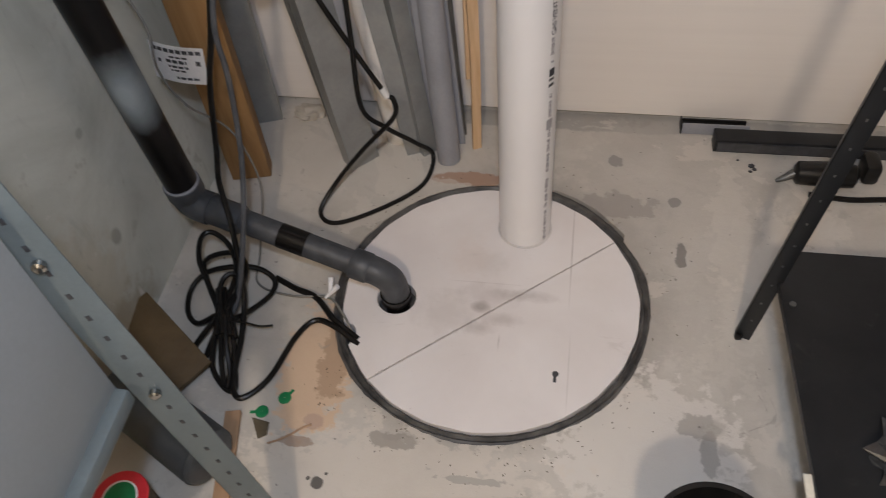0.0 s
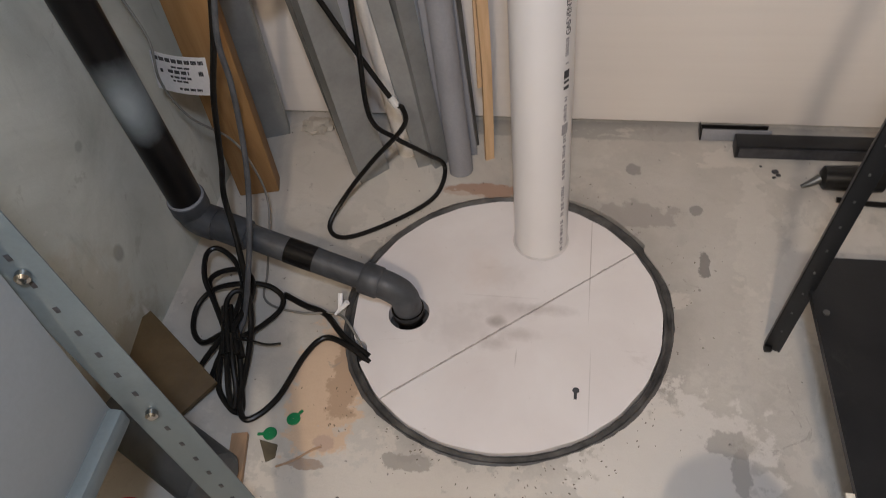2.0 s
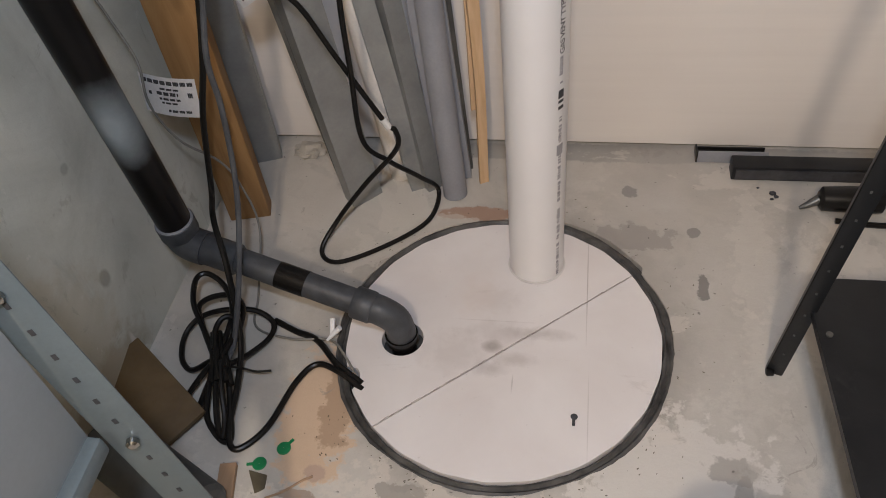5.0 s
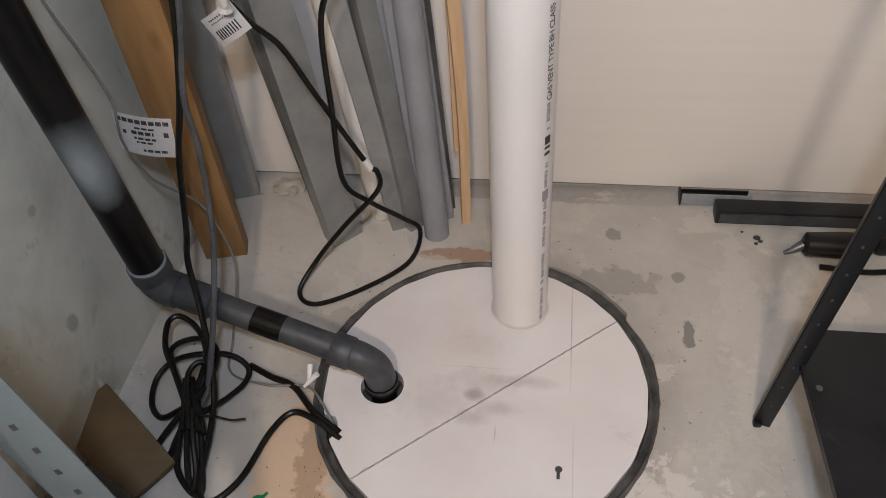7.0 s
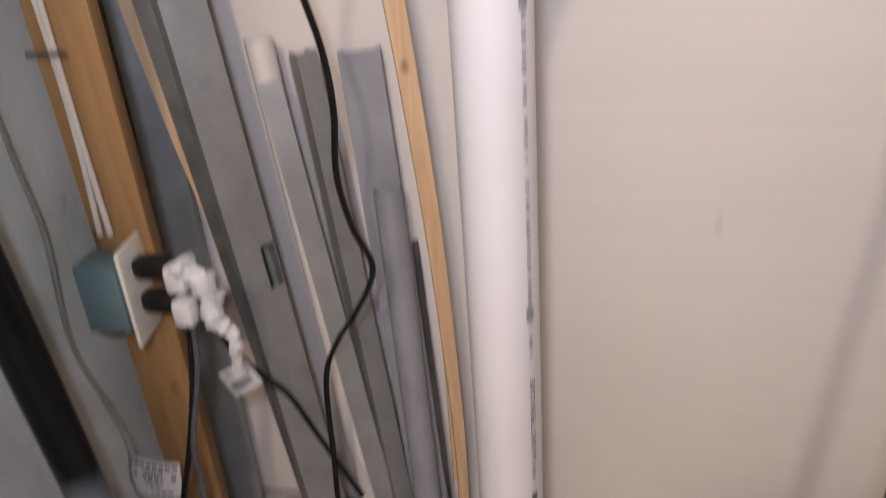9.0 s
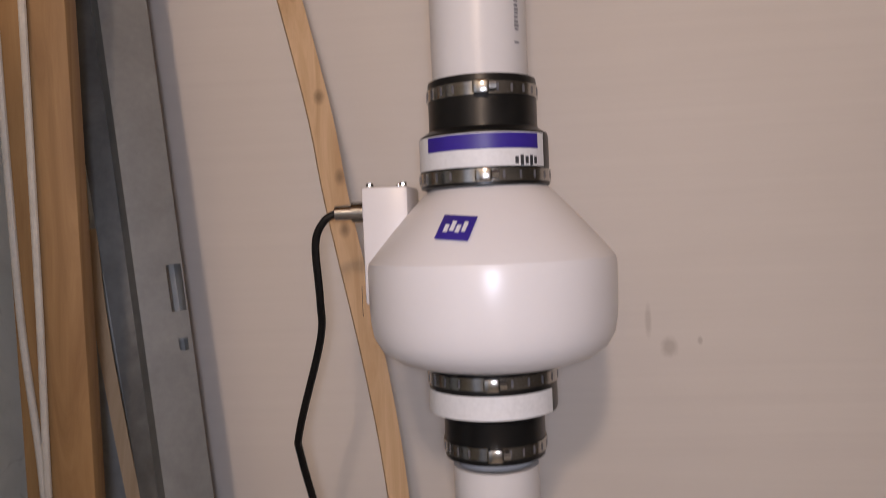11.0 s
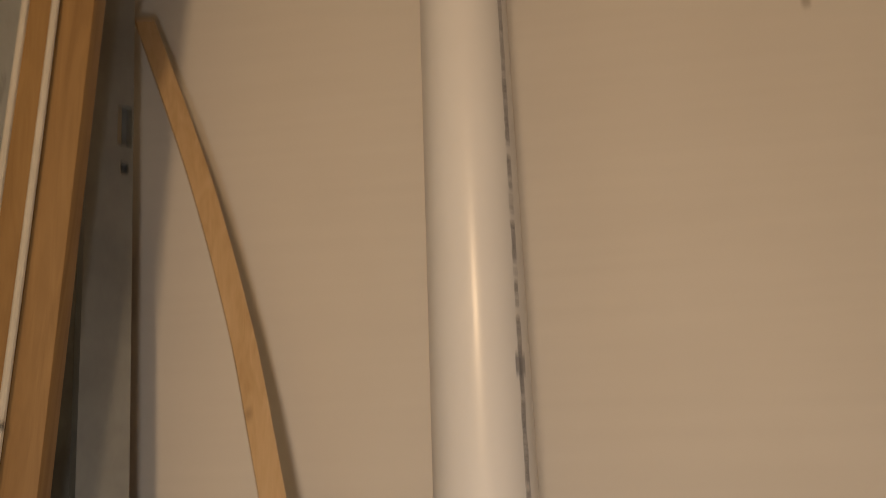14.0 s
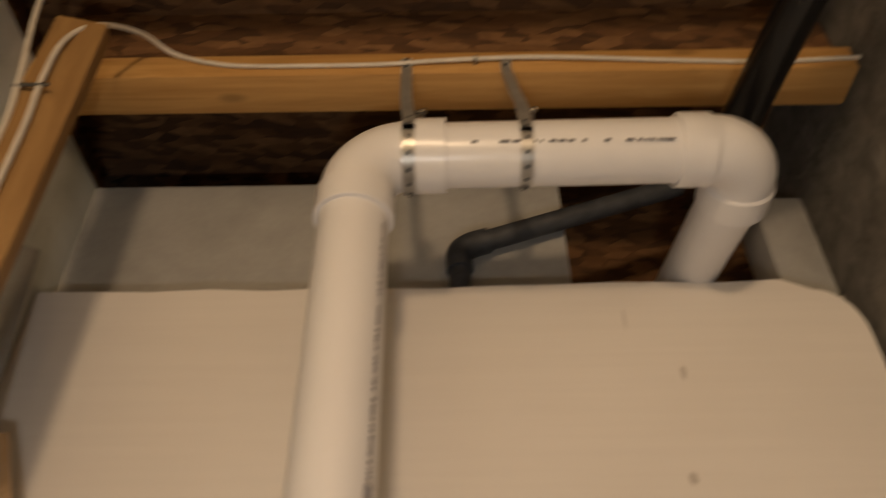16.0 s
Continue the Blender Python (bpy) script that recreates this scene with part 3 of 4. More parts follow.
def bend(name, centre, start, to, radius):
    """An elbow with its two sockets."""
    c, s, t = Vector(centre), Vector(start), Vector(to)
    mid = arc(c, s, t, radius, 14)
    a, b = mid[0], mid[-1]
    ta, tb = -t, -s
    pts = [a + ta * 0.052, a + ta * 0.0505, a + ta * 0.004, a + ta * 0.002, *mid[1:-1], b + tb * 0.002, b + tb * 0.004, b + tb * 0.0505, b + tb * 0.052]
    pts[:4] = [a + ta * q for q in (0.052, 0.0505, 0.004, 0.0)]
    pts[-4:] = [b - s * q for q in (0.0, 0.004, 0.0505, 0.052)]
    rad = [0.0555, 0.0566, 0.0566, 0.0525] + [0.0525] * (len(pts) - 8) + [0.0525, 0.0566, 0.0566, 0.0555]
    return part(name, sweep(bmesh.new(), pts, rad, 40), PVC, vent)


BR = 0.078
bend("elbow", (BR - 0.006, 0, AX_Z - BR), (-1, 0, 0), (0, 0, 1), BR)
part("cross_run", hollow(bmesh.new(), (BR + 0.02, 0, AX_Z), (0.51, 0, AX_Z + 0.006), R_UP, 0.006, 48), PVC, vent)
bend("elbow", (0.518, 0.062, AX_Z + 0.006), (0, -1, 0), (1, 0, 0), 0.062)
part("outlet_run", hollow(bmesh.new(), (0.580, 0.075, AX_Z + 0.004), (0.570, 0.63, AX_Z + 0.098), R_UP - 0.001, 0.006, 48), PVC, vent)


def pipe_print(z0, z1, words, square=None, R=R):
    """Print along the riser, reading upwards."""
    az = radians(-38)
    nrm, tang = Vector((math.cos(az), math.sin(az), 0)), Vector((-math.sin(az), math.cos(az), 0))
    m = Matrix((Vector((0, 0, 1)), -tang, nrm)).transposed().to_4x4()
    bm = bmesh.new()
    rng = random.Random(int(z0 * 1000))
    z = z0
    while z < z1:
        step = 0.0022 + 0.0034 * rng.random()
        if rng.random() < 0.72 and not any(a < z < b for a, b in words):
            box(bm, (0, 0.001 * (rng.random() - 0.5), 0), (step * 0.62, 0.0050 + 0.002 * rng.random(), 0.0004), Matrix.Translation(nrm * (R + 0.0002) + Vector((0, 0, z))) @ m)
        z += step
    for s in square or ():
        for k in (-1, 0, 1):
            a = az + k * 0.09
            n2, t2 = Vector((math.cos(a), math.sin(a), 0)), Vector((-math.sin(a), math.cos(a), 0))
            box(bm, (0, 0, 0), (0.019, 0.0042, 0.0004), Matrix.Translation(n2 * (R + 0.0002) + Vector((0, 0, s))) @ Matrix((Vector((0, 0, 1)), -t2, n2)).transposed().to_4x4())
    tagged(part("pipe_print", bm, INKGREY, vent, "small grey print along the pipe"), kind="stuff")


pipe_print(0.012, 1.03, [(0.335, 0.385), (0.43, 0.60)], (0.278, 0.662, 1.025))
pipe_print(1.50, 2.58, [], (1.787, 2.205), R_UP)
font_az = radians(-38)
fn, ft = Vector((math.cos(font_az), math.sin(font_az), 0)), Vector((-math.sin(font_az), math.cos(font_az), 0))
cu = bpy.data.curves.new("pipe_lettering", "FONT")
cu.body, cu.size, cu.extrude = "GAS VENT TYPE BH CLASS", 0.0125, 0.0002
cu.space_character = 0.88
cu.materials.append(INKMID)
letters = new("pipe_lettering", cu)
letters.parent = vent
letters["label"] = "grey capital letters along the pipe"
letters.matrix_basis = Matrix.Translation(fn * (R + 0.0008) + ft * 0.0045 + Vector((0, 0, 0.436))) @ Matrix((Vector((0, 0, 1)), -ft, fn)).transposed().to_4x4()
bm = bmesh.new()
for k, (z, w) in enumerate(((0.352, 0.005), (0.362, 0.004), (0.374, 0.013))):
    box(bm, (0, 0, 0), (w, 0.010, 0.0004), Matrix.Translation(fn * (R + 0.0004) + Vector((0, 0, z))) @ Matrix((Vector((0, 0, 1)), -ft, fn)).transposed().to_4x4())
part("maker_mark", bm, INK, vent)
bm = bmesh.new()
rng = random.Random(5)
x = 0.165
while x < 0.45:
    w = 0.004 + 0.008 * rng.random()
    if rng.random() < 0.8:
        a = radians(24)
        box(bm, (0, 0, 0), (w, 0.0048, 0.0004), Matrix.Translation((x, -math.cos(a) * (R_UP + 0.0003), AX_Z - math.sin(a) * (R_UP + 0.0003))) @ Matrix.Rotation(math.pi / 2 + a, 4, "X"))
    x += w + 0.003
tagged(part("pipe_print", bm, INKMID, vent), kind="stuff")

# ---- radon fan ----
fan = thing("radon_fan", (PX, PY, 1.06), "white inline radon fan clamped into the vent pipe", "fan")
bm = lathe(bmesh.new(), [(0.052, 0.1185), (0.060, 0.1190), (0.080, 0.122), (0.101, 0.1285), (0.1165, 0.139), (0.1245, 0.153), (0.1270, 0.168), (0.1280, 0.182), (0.1284, 0.221), (0.1270, 0.2290), (0.1185, 0.2395), (0.101, 0.2600), (0.084, 0.2790), (0.068, 0.2955), (0.060, 0.303), (0.057, 0.312)], 72, (0.003, 0, 0))
part("housing", bm, FANWHITE, fan, sharp=28)


def coupling(name, z, flip, k, narrow):
    """Flexible rubber reducer, thin end away from the fan."""
    s = -k if flip else k
    pr = [(narrow - 0.006, 0.0), (narrow - 0.0005, 0.0), (narrow, 0.003), (narrow, 0.047), (narrow + 0.0005, 0.050), (0.0655, 0.056), (0.0665, 0.060), (0.0665, 0.108), (0.0600, 0.110)]
    sleeve = part(name, lathe(bmesh.new(), [(r, z + s * q) for r, q in pr], 56), RUBBER, fan)
    for r, q in ((narrow, 0.014), (0.0665, 0.099)):
        c = z + s * q
        hose = part("hose_clamp", lathe(bmesh.new(), [(r, c - 0.0065), (r + 0.0014, c - 0.0062), (r + 0.0014, c + 0.0062), (r, c + 0.0065)], 56), STEEL, sleeve, "shiny worm-drive clamp")
        part("screw_housing", box(bmesh.new(), (0.004, -r - 0.005, c), (0.016, 0.009, 0.013), bevel=0.002), STEEL, hose)
        part("clamp_screw", sweep(bmesh.new(), [(0.012, -r - 0.005, c), (0.019, -r - 0.005, c)], 0.0038, 6), STEEL, hose)
        slits = bmesh.new()
        for i in range(20):
            a = radians(-250 + 15 * i)
            if abs(a + math.pi / 2) > 0.2:
                box(slits, (r + 0.0015, 0, c), (0.0005, 0.0024, 0.0075), Matrix.Rotation(a, 4, "Z"))
        tagged(part("clamp_slits", slits, INKMID, hose), kind="stuff")
    return sleeve


low = coupling("lower_coupling", 0.026, False, 0.85, 0.0525)
coupling("upper_coupling", 0.411, True, 1.0, 0.0560)


def wrap(r, z0, z1, a0, a1, n=26):
    bm = bmesh.new()
    rows = [[bm.verts.new((rr * math.cos(a), rr * math.sin(a), z)) for rr, z in ((r, z0), (r + 0.0006, z0 + 0.0002), (r + 0.0006, z1 - 0.0002), (r, z1))] for a in np.linspace(radians(a0), radians(a1), n)]
    for p, q in zip(rows, rows[1:]):
        for j in range(3):
            bm.faces.new((p[j], q[j], q[j + 1], p[j + 1]))
    return bm


part("paper_band", wrap(0.0667, 0.0745, 0.0985, -165, -25), PAPER, fan, "white paper label band")
part("paper_band", wrap(0.0667, 0.320, 0.353, -165, -25), PAPER, fan, "white paper label band")
part("print_band", wrap(0.0674, 0.337, 0.352, -140, -35), PURPLE, fan, "purple printed stripe")
bm = bmesh.new()
for k in range(5):
    a = radians(-58 + 5 * k)
    box(bm, (0, 0, 0), (0.0035, 0.0005, 0.010 if k % 2 else 0.007), Matrix.Translation((0.0676 * math.cos(a), 0.0676 * math.sin(a), 0.3255)) @ Matrix.Rotation(a + math.pi / 2, 4, "Z"))
part("print", bm, INK, fan)
# badge lies on the sloping shoulder
a = radians(-104)
bm = bmesh.new()
box(bm, (0, 0, 0), (0.034, 0.0012, 0.030), bevel=0.0005)
badge = part("badge", bm, PURPLE, fan, "purple square badge")
badge.matrix_local = Matrix.Translation((0.003 + 0.1005 * math.cos(a), 0.1005 * math.sin(a), 0.2630)) @ Matrix.Rotation(a + math.pi / 2, 4, "Z") @ Matrix.Rotation(radians(-43), 4, "X") @ Matrix.Rotation(radians(7), 4, "Y")
bm = bmesh.new()
for k in range(4):
    box(bm, (-0.009 + 0.006 * k, -0.0009, -0.002 + 0.003 * (k % 2)), (0.004, 0.0006, 0.009 + 0.003 * (k % 2)))
part("badge_mark", bm, PAPER, badge, "pale building-like mark")
bm = box(bmesh.new(), (-0.106, 0.030, 0.2465), (0.050, 0.075, 0.125), bevel=0.004)
jbox = part("wiring_box", bm, FANWHITE, fan)
for dx, dy in ((-0.123, 0.002), (-0.098, 0.042), (-0.088, 0.007)):
    part("box_screw", sweep(bmesh.new(), [(dx, dy, 0.307), (dx, dy, 0.313)], 0.004, 10), STEEL, jbox)
bm = sweep(bmesh.new(), [(-0.130, -0.002, 0.283), (-0.142, -0.003, 0.283), (-0.1425, -0.003, 0.283), (-0.160, -0.005, 0.283)], [0.011, 0.011, 0.008, 0.008], 14)
part("cord_gland", bm, STEEL, jbox, "metal cord gland")
bm = wrap(0.1318, 0.176, 0.206, -172, -163, 5)
part("side_sticker", bm, INK, fan, "small dark sticker")

# ---- hangers over the cross run ----
for hx, lean in ((0.072, -0.014), (0.243, -0.010)):
    h = thing("pipe_hanger", (hx, PY, AX_Z), "perforated steel strap holding the vent pipe to the joist", "pipe strap", "pipe straps")
    bm = bmesh.new()
    rr = R_UP + (0.009 if hx < 0.1 else 0.0015)
    path = [(lean, 0.041, 0.300), (lean * 0.95, 0.040, 0.261), (lean * 0.6, -0.012, 0.135), (lean * 0.3, -0.044, 0.066)]
    path += [(0, rr * math.cos(radians(q)), rr * math.sin(radians(q))) for q in range(150, 391, 12)]
    path += [(0.010, 0.02, 0.075), (0.012, -0.01, 0.084)]
    vs = []
    for p in path:
        vs.append([bm.verts.new((p[0] + w, p[1], p[2])) for w in (-0.0095, 0.0095)])
    for p, q in zip(vs, vs[1:]):
        bm.faces.new((p[0], p[1], q[1], q[0]))
    bmesh.ops.solidify(bm, geom=bm.faces[:], thickness=0.0012)
    strap = part("strap", bm, STRAP, h)
    for i in range(4, len(path) - 4, 2):
        p = Vector((0, path[i][1], path[i][2]))
        nn = p.normalized()
        part("strap_hole", sweep(bmesh.new(), [p + nn * 0.0008, p + nn * 0.0022], 0.0032, 8), INK, strap)
    for zz in (0.293, 0.275):
        part("strap_hole", sweep(bmesh.new(), [(lean, 0.0395, zz), (lean, 0.0375, zz)], 0.0035, 8), INK, strap)
    bm = sweep(bmesh.new(), [(0.010, -0.016, 0.080), (0.024, -0.020, 0.080)], 0.005, 8)
    part("bolt", bm, STEEL, h)

# ---- joist ----
joist = thing("floor_joist", (0.1, 0.072, 3.0), "wooden I-joist with pine flange and strand board web", "joist")
part("bottom_flange", box(bmesh.new(), (0.0, 0, 0.030), (1.50, 0.083, 0.060), bevel=0.002), JOISTWOOD, joist)
part("web", box(bmesh.new(), (0.0, 0, 0.154), (1.50, 0.011, 0.186)), OSB, joist)
for yy in (-0.54, -1.14, -2.34):
    copy_thing(joist, Matrix.Translation((0.1, yy, 3.0)))
# ---- stud with its cables and outlet ----
stud = thing("timber_stud", (-0.538, 0.07, 0), "knotty pine timber stud leaning near the concrete wall", "timber")
m, length = frame_on((0, 0, 0), (0.098, -0.191, 2.95), (0.25, -1, 0))
bm = box(bmesh.new(), (0, 0.019, length / 2), (0.076, 0.038, length), m, bevel=0.003)
part("timber", bm, POSTWOOD, stud)


def cable(name, points, r, material, label, category, steps=8, sides=10):
    bm = sweep(bmesh.new(), smooth_path(points, steps), r, sides)
    return tagged(part(name, bm, material), label, category)


for dx, amp in ((-0.020, 0.006), (0.004, -0.005)):
    pts = [(-0.546 + dx * (1.15 - 0.75 * math.exp(-((z - 0.98) / 0.16) ** 2)) + amp * math.sin(2.3 * z) + 0.0332 * z, 0.07 - 0.0647 * z - 0.0095, z) for z in np.linspace(0.735, 2.70, 13)]
    pts += [(-0.452, -0.125, 2.80), (-0.446, -0.126, 2.89), (-0.425, -0.10, 2.965), (-0.40, -0.03, 3.045), (-0.36, 0.02, 3.055), (-0.30, 0.0258, 3.035)] if dx > 0 else [(-0.485, -0.126, 2.80), (-0.51, -0.135, 2.97), (-0.53, -0.14, 3.225)]
    cable("stapled_cable", pts, 0.0042, NMCABLE, "pale sheathed cable running up the timber stud", "cable")
for z in (0.98, 1.75, 2.78):
    bm = box(bmesh.new(), (-0.556 + 0.0332 * z, 0.07 - 0.0647 * z - 0.0155, z), (0.052, 0.004, 0.006), bevel=0.001)
    tagged(part("cable_staple", bm, GALVDARK), "small staple over the cables", "staple")
cable("joist_cable", [(-0.30, 0.0258, 3.035), (-0.22, 0.0258, 3.022), (0.0, 0.0258, 3.021), (0.12, 0.0235, 3.027), (0.3, 0.0235, 3.033), (0.55, 0.0258, 3.020), (0.7, 0.0258, 3.014), (0.855, 0.0258, 3.022)], 0.0042, NMCABLE, "pale cable stapled along the joist flange", "cable")
bm = box(bmesh.new(), (0.18, 0.0255, 3.030), (0.006, 0.012, 0.016), bevel=0.001)
tagged(part("cable_staple", bm, GALVDARK), "small staple over the cables", "staple")

outlet = thing("outlet_box", (-0.522, 0.015, 0.663), "teal outlet box with an ivory plate on the timber stud", "outlet")
part("box_body", box(bmesh.new(), (-0.004, -0.026, 0), (0.062, 0.055, 0.10), bevel=0.004), TEAL, outlet)
m = Matrix.Translation((0.032, -0.020, 0)) @ Matrix.Rotation(radians(97), 4, "Z")
part("cover_plate", box(bmesh.new(), (0, 0, 0), (0.075, 0.006, 0.140), m, bevel=0.002), IVORY, outlet, "ivory cover plate")
for k, zz in enumerate((0.030, -0.020)):
    plug = thing("plug", (-0.474, -0.012, 0.676 + zz), "black plug in the outlet with its cord", "plug", "plugs")
    part("plug_body", box(bmesh.new(), (0.024, -0.008, 0), (0.050, 0.030, 0.030), bevel=0.008), RUBBER, plug)
    part("piggyback_body", box(bmesh.new(), (0.058, -0.014, -0.012), (0.030, 0.028, 0.040), bevel=0.008), PLASTICBAG, plug, "clear crumpled wrap on the plug")
rng = random.Random(12)
pts = smooth_path([(-0.410, -0.026, 0.715), (-0.384, -0.030, 0.694), (-0.374, -0.026, 0.662), (-0.384, -0.022, 0.630), (-0.364, -0.018, 0.608), (-0.368, -0.010, 0.570), (-0.378, 0.006, 0.532)], 6)
bm = sweep(bmesh.new(), pts, [0.003 + 0.020 * max(0.25, 1 - i / len(pts)) * (0.45 + 0.75 * rng.random()) for i in range(len(pts))], 9)
for v in bm.verts:
    v.co += 0.008 * noise.noise_vector(v.co * 70)
tagged(part("plastic_wrap", bm, PLASTICBAG, sharp=12), "crumpled clear plastic wrap hanging on the plugs", "wrap")


def tag(name, corners, label, bars, code=False):
    """A paper tag bent round a cord, from three corners: top left, top right, bottom left."""
    tl, tr, bl = (Vector(c) for c in corners)
    x, y = tr - tl, tl - bl
    w, hgt = x.length, y.length
    x.normalize()
    nrm = x.cross(y).normalized()
    y = nrm.cross(x)
    m = Matrix((x, y, nrm)).transposed().to_4x4()
    m.translation = tl
    ob = thing(name, tl, label, "label")
    bm = bmesh.new()
    cols = [[bm.verts.new(m @ Vector((w * u, -hgt * v, 0.006 * math.sin(math.pi * u)))) for v in (0, 0.5, 1)] for u in np.linspace(0, 1, 9)]
    for p, q in zip(cols, cols[1:]):
        for j in range(2):
            bm.faces.new((p[j], p[j + 1], q[j + 1], q[j]))
    bmesh.ops.solidify(bm, geom=bm.faces[:], thickness=0.0006)
    under(part("paper", bm, PAPER), ob)
    bm = bmesh.new()
    for u0, u1, v, hh in bars:
        n = max(2, int((u1 - u0) * (14 if code else 44)))
        for i in range(n):
            if (i * 7 + int(v * 100)) % 5 == 0 and not code:
                continue
            u = u0 + (u1 - u0) * (i + 0.5) / n
            box(bm, (0, 0, 0), (w * (u1 - u0) / n * (0.9 if not code else 0.5), hgt * hh * 0.75, 0.0004), m @ Matrix.Translation((w * u, -hgt * v, 0.006 * math.sin(math.pi * u) + 0.0007)))
    under(part("print", bm, INK), ob)
    return ob


tag("cord_tag", [(-0.553, -0.050, 0.412), (-0.470, -0.052, 0.401), (-0.566, -0.052, 0.347)], "white printed paper label on the black pump cord",
    [(0.08, 0.95, 0.14, 0.13), (0.35, 0.7, 0.30, 0.06), (0.30, 0.68, 0.42, 0.11), (0.33, 0.7, 0.56, 0.07), (0.36, 0.66, 0.66, 0.06), (0.45, 0.85, 0.86, 0.08), (0.12, 0.2, 0.45, 0.12), (0.84, 0.92, 0.42, 0.16)])
tag("barcode_tag", [(-0.426, 0.028, 0.503), (-0.378, 0.028, 0.533), (-0.397, 0.024, 0.470)], "white barcode label on the fan cord",
    [(0.2, 0.85, 0.16, 0.07), (0.2, 0.8, 0.28, 0.05), (0.15, 0.85, 0.66, 0.42)], True)

# ---- cords ----
cable("fan_cord", [(-0.157, -0.0175, 1.343), (-0.171, -0.019, 1.334), (-0.181, -0.018, 1.310), (-0.181, -0.01, 1.25), (-0.186, 0.0, 1.205), (-0.217, 0.01, 1.105), (-0.220, 0.02, 1.070), (-0.204, 0.04, 0.968), (-0.199, 0.04, 0.892), (-0.210, 0.05, 0.805), (-0.202, 0.06, 0.727), (-0.181, 0.06, 0.663), (-0.217, 0.06, 0.589), (-0.246, 0.06, 0.547), (-0.273, 0.06, 0.479), (-0.281, 0.06, 0.340), (-0.285, 0.06, 0.205), (-0.250, 0.07, 0.152), (-0.212, 0.110, 0.082), (-0.190, 0.150, 0.014), (-0.198, 0.078, 0.007), (-0.262, 0.013, 0.006), (-0.342, -0.033, 0.006), (-0.378, -0.009, 0.008), (-0.350, 0.035, 0.045), (-0.292, 0.044, 0.12), (-0.230, 0.055, 0.19), (-0.228, 0.064, 0.222), (-0.245, 0.066, 0.240), (-0.302, 0.066, 0.361), (-0.336, 0.06, 0.445), (-0.366, 0.045, 0.492), (-0.392, 0.02, 0.56), (-0.405, -0.01, 0.64)], 0.0043, CORD, "black fan power cord hanging in a loose loop to the floor", "cord")
bm = sweep(bmesh.new(), [(-0.247, 0.066, 0.244), (-0.238, 0.066, 0.226)], 0.0062, 10)
tagged(part("cord_clip", bm, PLASTICBAG), "clear clip on the fan cord", "clip")
cable("pump_cord", [(-0.420, -0.018, 0.66), (-0.417, -0.025, 0.62), (-0.428, -0.035, 0.53), (-0.449, -0.05, 0.428), (-0.480, -0.052, 0.331), (-0.500, -0.070, 0.21), (-0.478, -0.13, 0.20), (-0.448, -0.19, 0.16), (-0.440, -0.24, 0.06), (-0.432, -0.30, 0.030), (-0.425, -0.38, 0.014), (-0.405, -0.405, 0.010), (-0.372, -0.365, 0.008), (-0.350, -0.285, 0.008), (-0.325, -0.25, 0.009), (-0.285, -0.262, 0.010), (-0.245, -0.284, 0.000)], 0.0048, CORD, "black pump cord running down to the coil and into the pit", "cord")
cable("float_cord", [(-0.412, -0.022, 0.66), (-0.417, -0.03, 0.56), (-0.441, -0.05, 0.437), (-0.446, -0.05, 0.353), (-0.456, -0.06, 0.246), (-0.440, -0.12, 0.205), (-0.432, -0.19, 0.15), (-0.447, -0.245, 0.060), (-0.452, -0.275, 0.045)], 0.0046, CORDGREY, "dusty grey float switch cord hanging beside the black cord", "cord")
rng = random.Random(3)
coil = thing("cord_coil", (-0.45, -0.27, 0), "bundle of looped black cord tied in the middle on the floor", "cord")
for pts in (
    [(-0.032, 0.009, 0.05), (-0.065, 0.053, 0.055), (-0.083, 0.081, 0.07), (-0.09, 0.12, 0.08), (-0.075, 0.134, 0.08), (-0.043, 0.118, 0.07), (-0.018, 0.076, 0.06), (-0.013, 0.007, 0.055)],
    [(-0.03, 0.003, 0.05), (-0.063, 0.051, 0.05), (-0.083, 0.089, 0.05), (-0.067, 0.11, 0.05), (-0.034, 0.115, 0.05), (-0.008, 0.091, 0.05), (-0.001, 0.045, 0.05), (-0.01, 0.0, 0.05)],
    [(-0.029, -0.007, 0.042), (-0.07, -0.011, 0.016), (-0.097, 0.013, 0.012), (-0.106, 0.056, 0.016), (-0.084, 0.083, 0.03), (-0.039, 0.093, 0.04), (0.005, 0.102, 0.03), (0.034, 0.091, 0.016), (0.036, 0.065, 0.012), (0.019, 0.03, 0.018), (0.002, -0.006, 0.036), (-0.011, -0.016, 0.042)],
    [(-0.023, -0.009, 0.045), (-0.043, -0.032, 0.03), (-0.062, -0.058, 0.01), (-0.054, -0.082, 0.008), (-0.039, -0.075, 0.008), (-0.029, -0.049, 0.025), (-0.016, -0.013, 0.045)],
    [(-0.022, -0.012, 0.05), (-0.02, -0.062, 0.03), (-0.015, -0.092, 0.014), (0.013, -0.12, 0.008), (0.029, -0.119, 0.008), (0.02, -0.082, 0.02), (0.01, -0.049, 0.03), (-0.003, -0.01, 0.05)],
    [(-0.01, -0.015, 0.055), (-0.006, -0.056, 0.04), (0.006, -0.102, 0.018), (0.019, -0.12, 0.014), (0.016, -0.094, 0.022), (0.004, -0.057, 0.042), (-0.007, -0.016, 0.058)],
    [(-0.022, 0.002, 0.06), (-0.03, 0.036, 0.066), (-0.022, 0.055, 0.07), (-0.007, 0.055, 0.066), (-0.001, 0.026, 0.06), (-0.008, -0.006, 0.058)],
):
    part("loop", sweep(bmesh.new(), smooth_path(pts, 6), 0.0046, 9), CORD, coil)
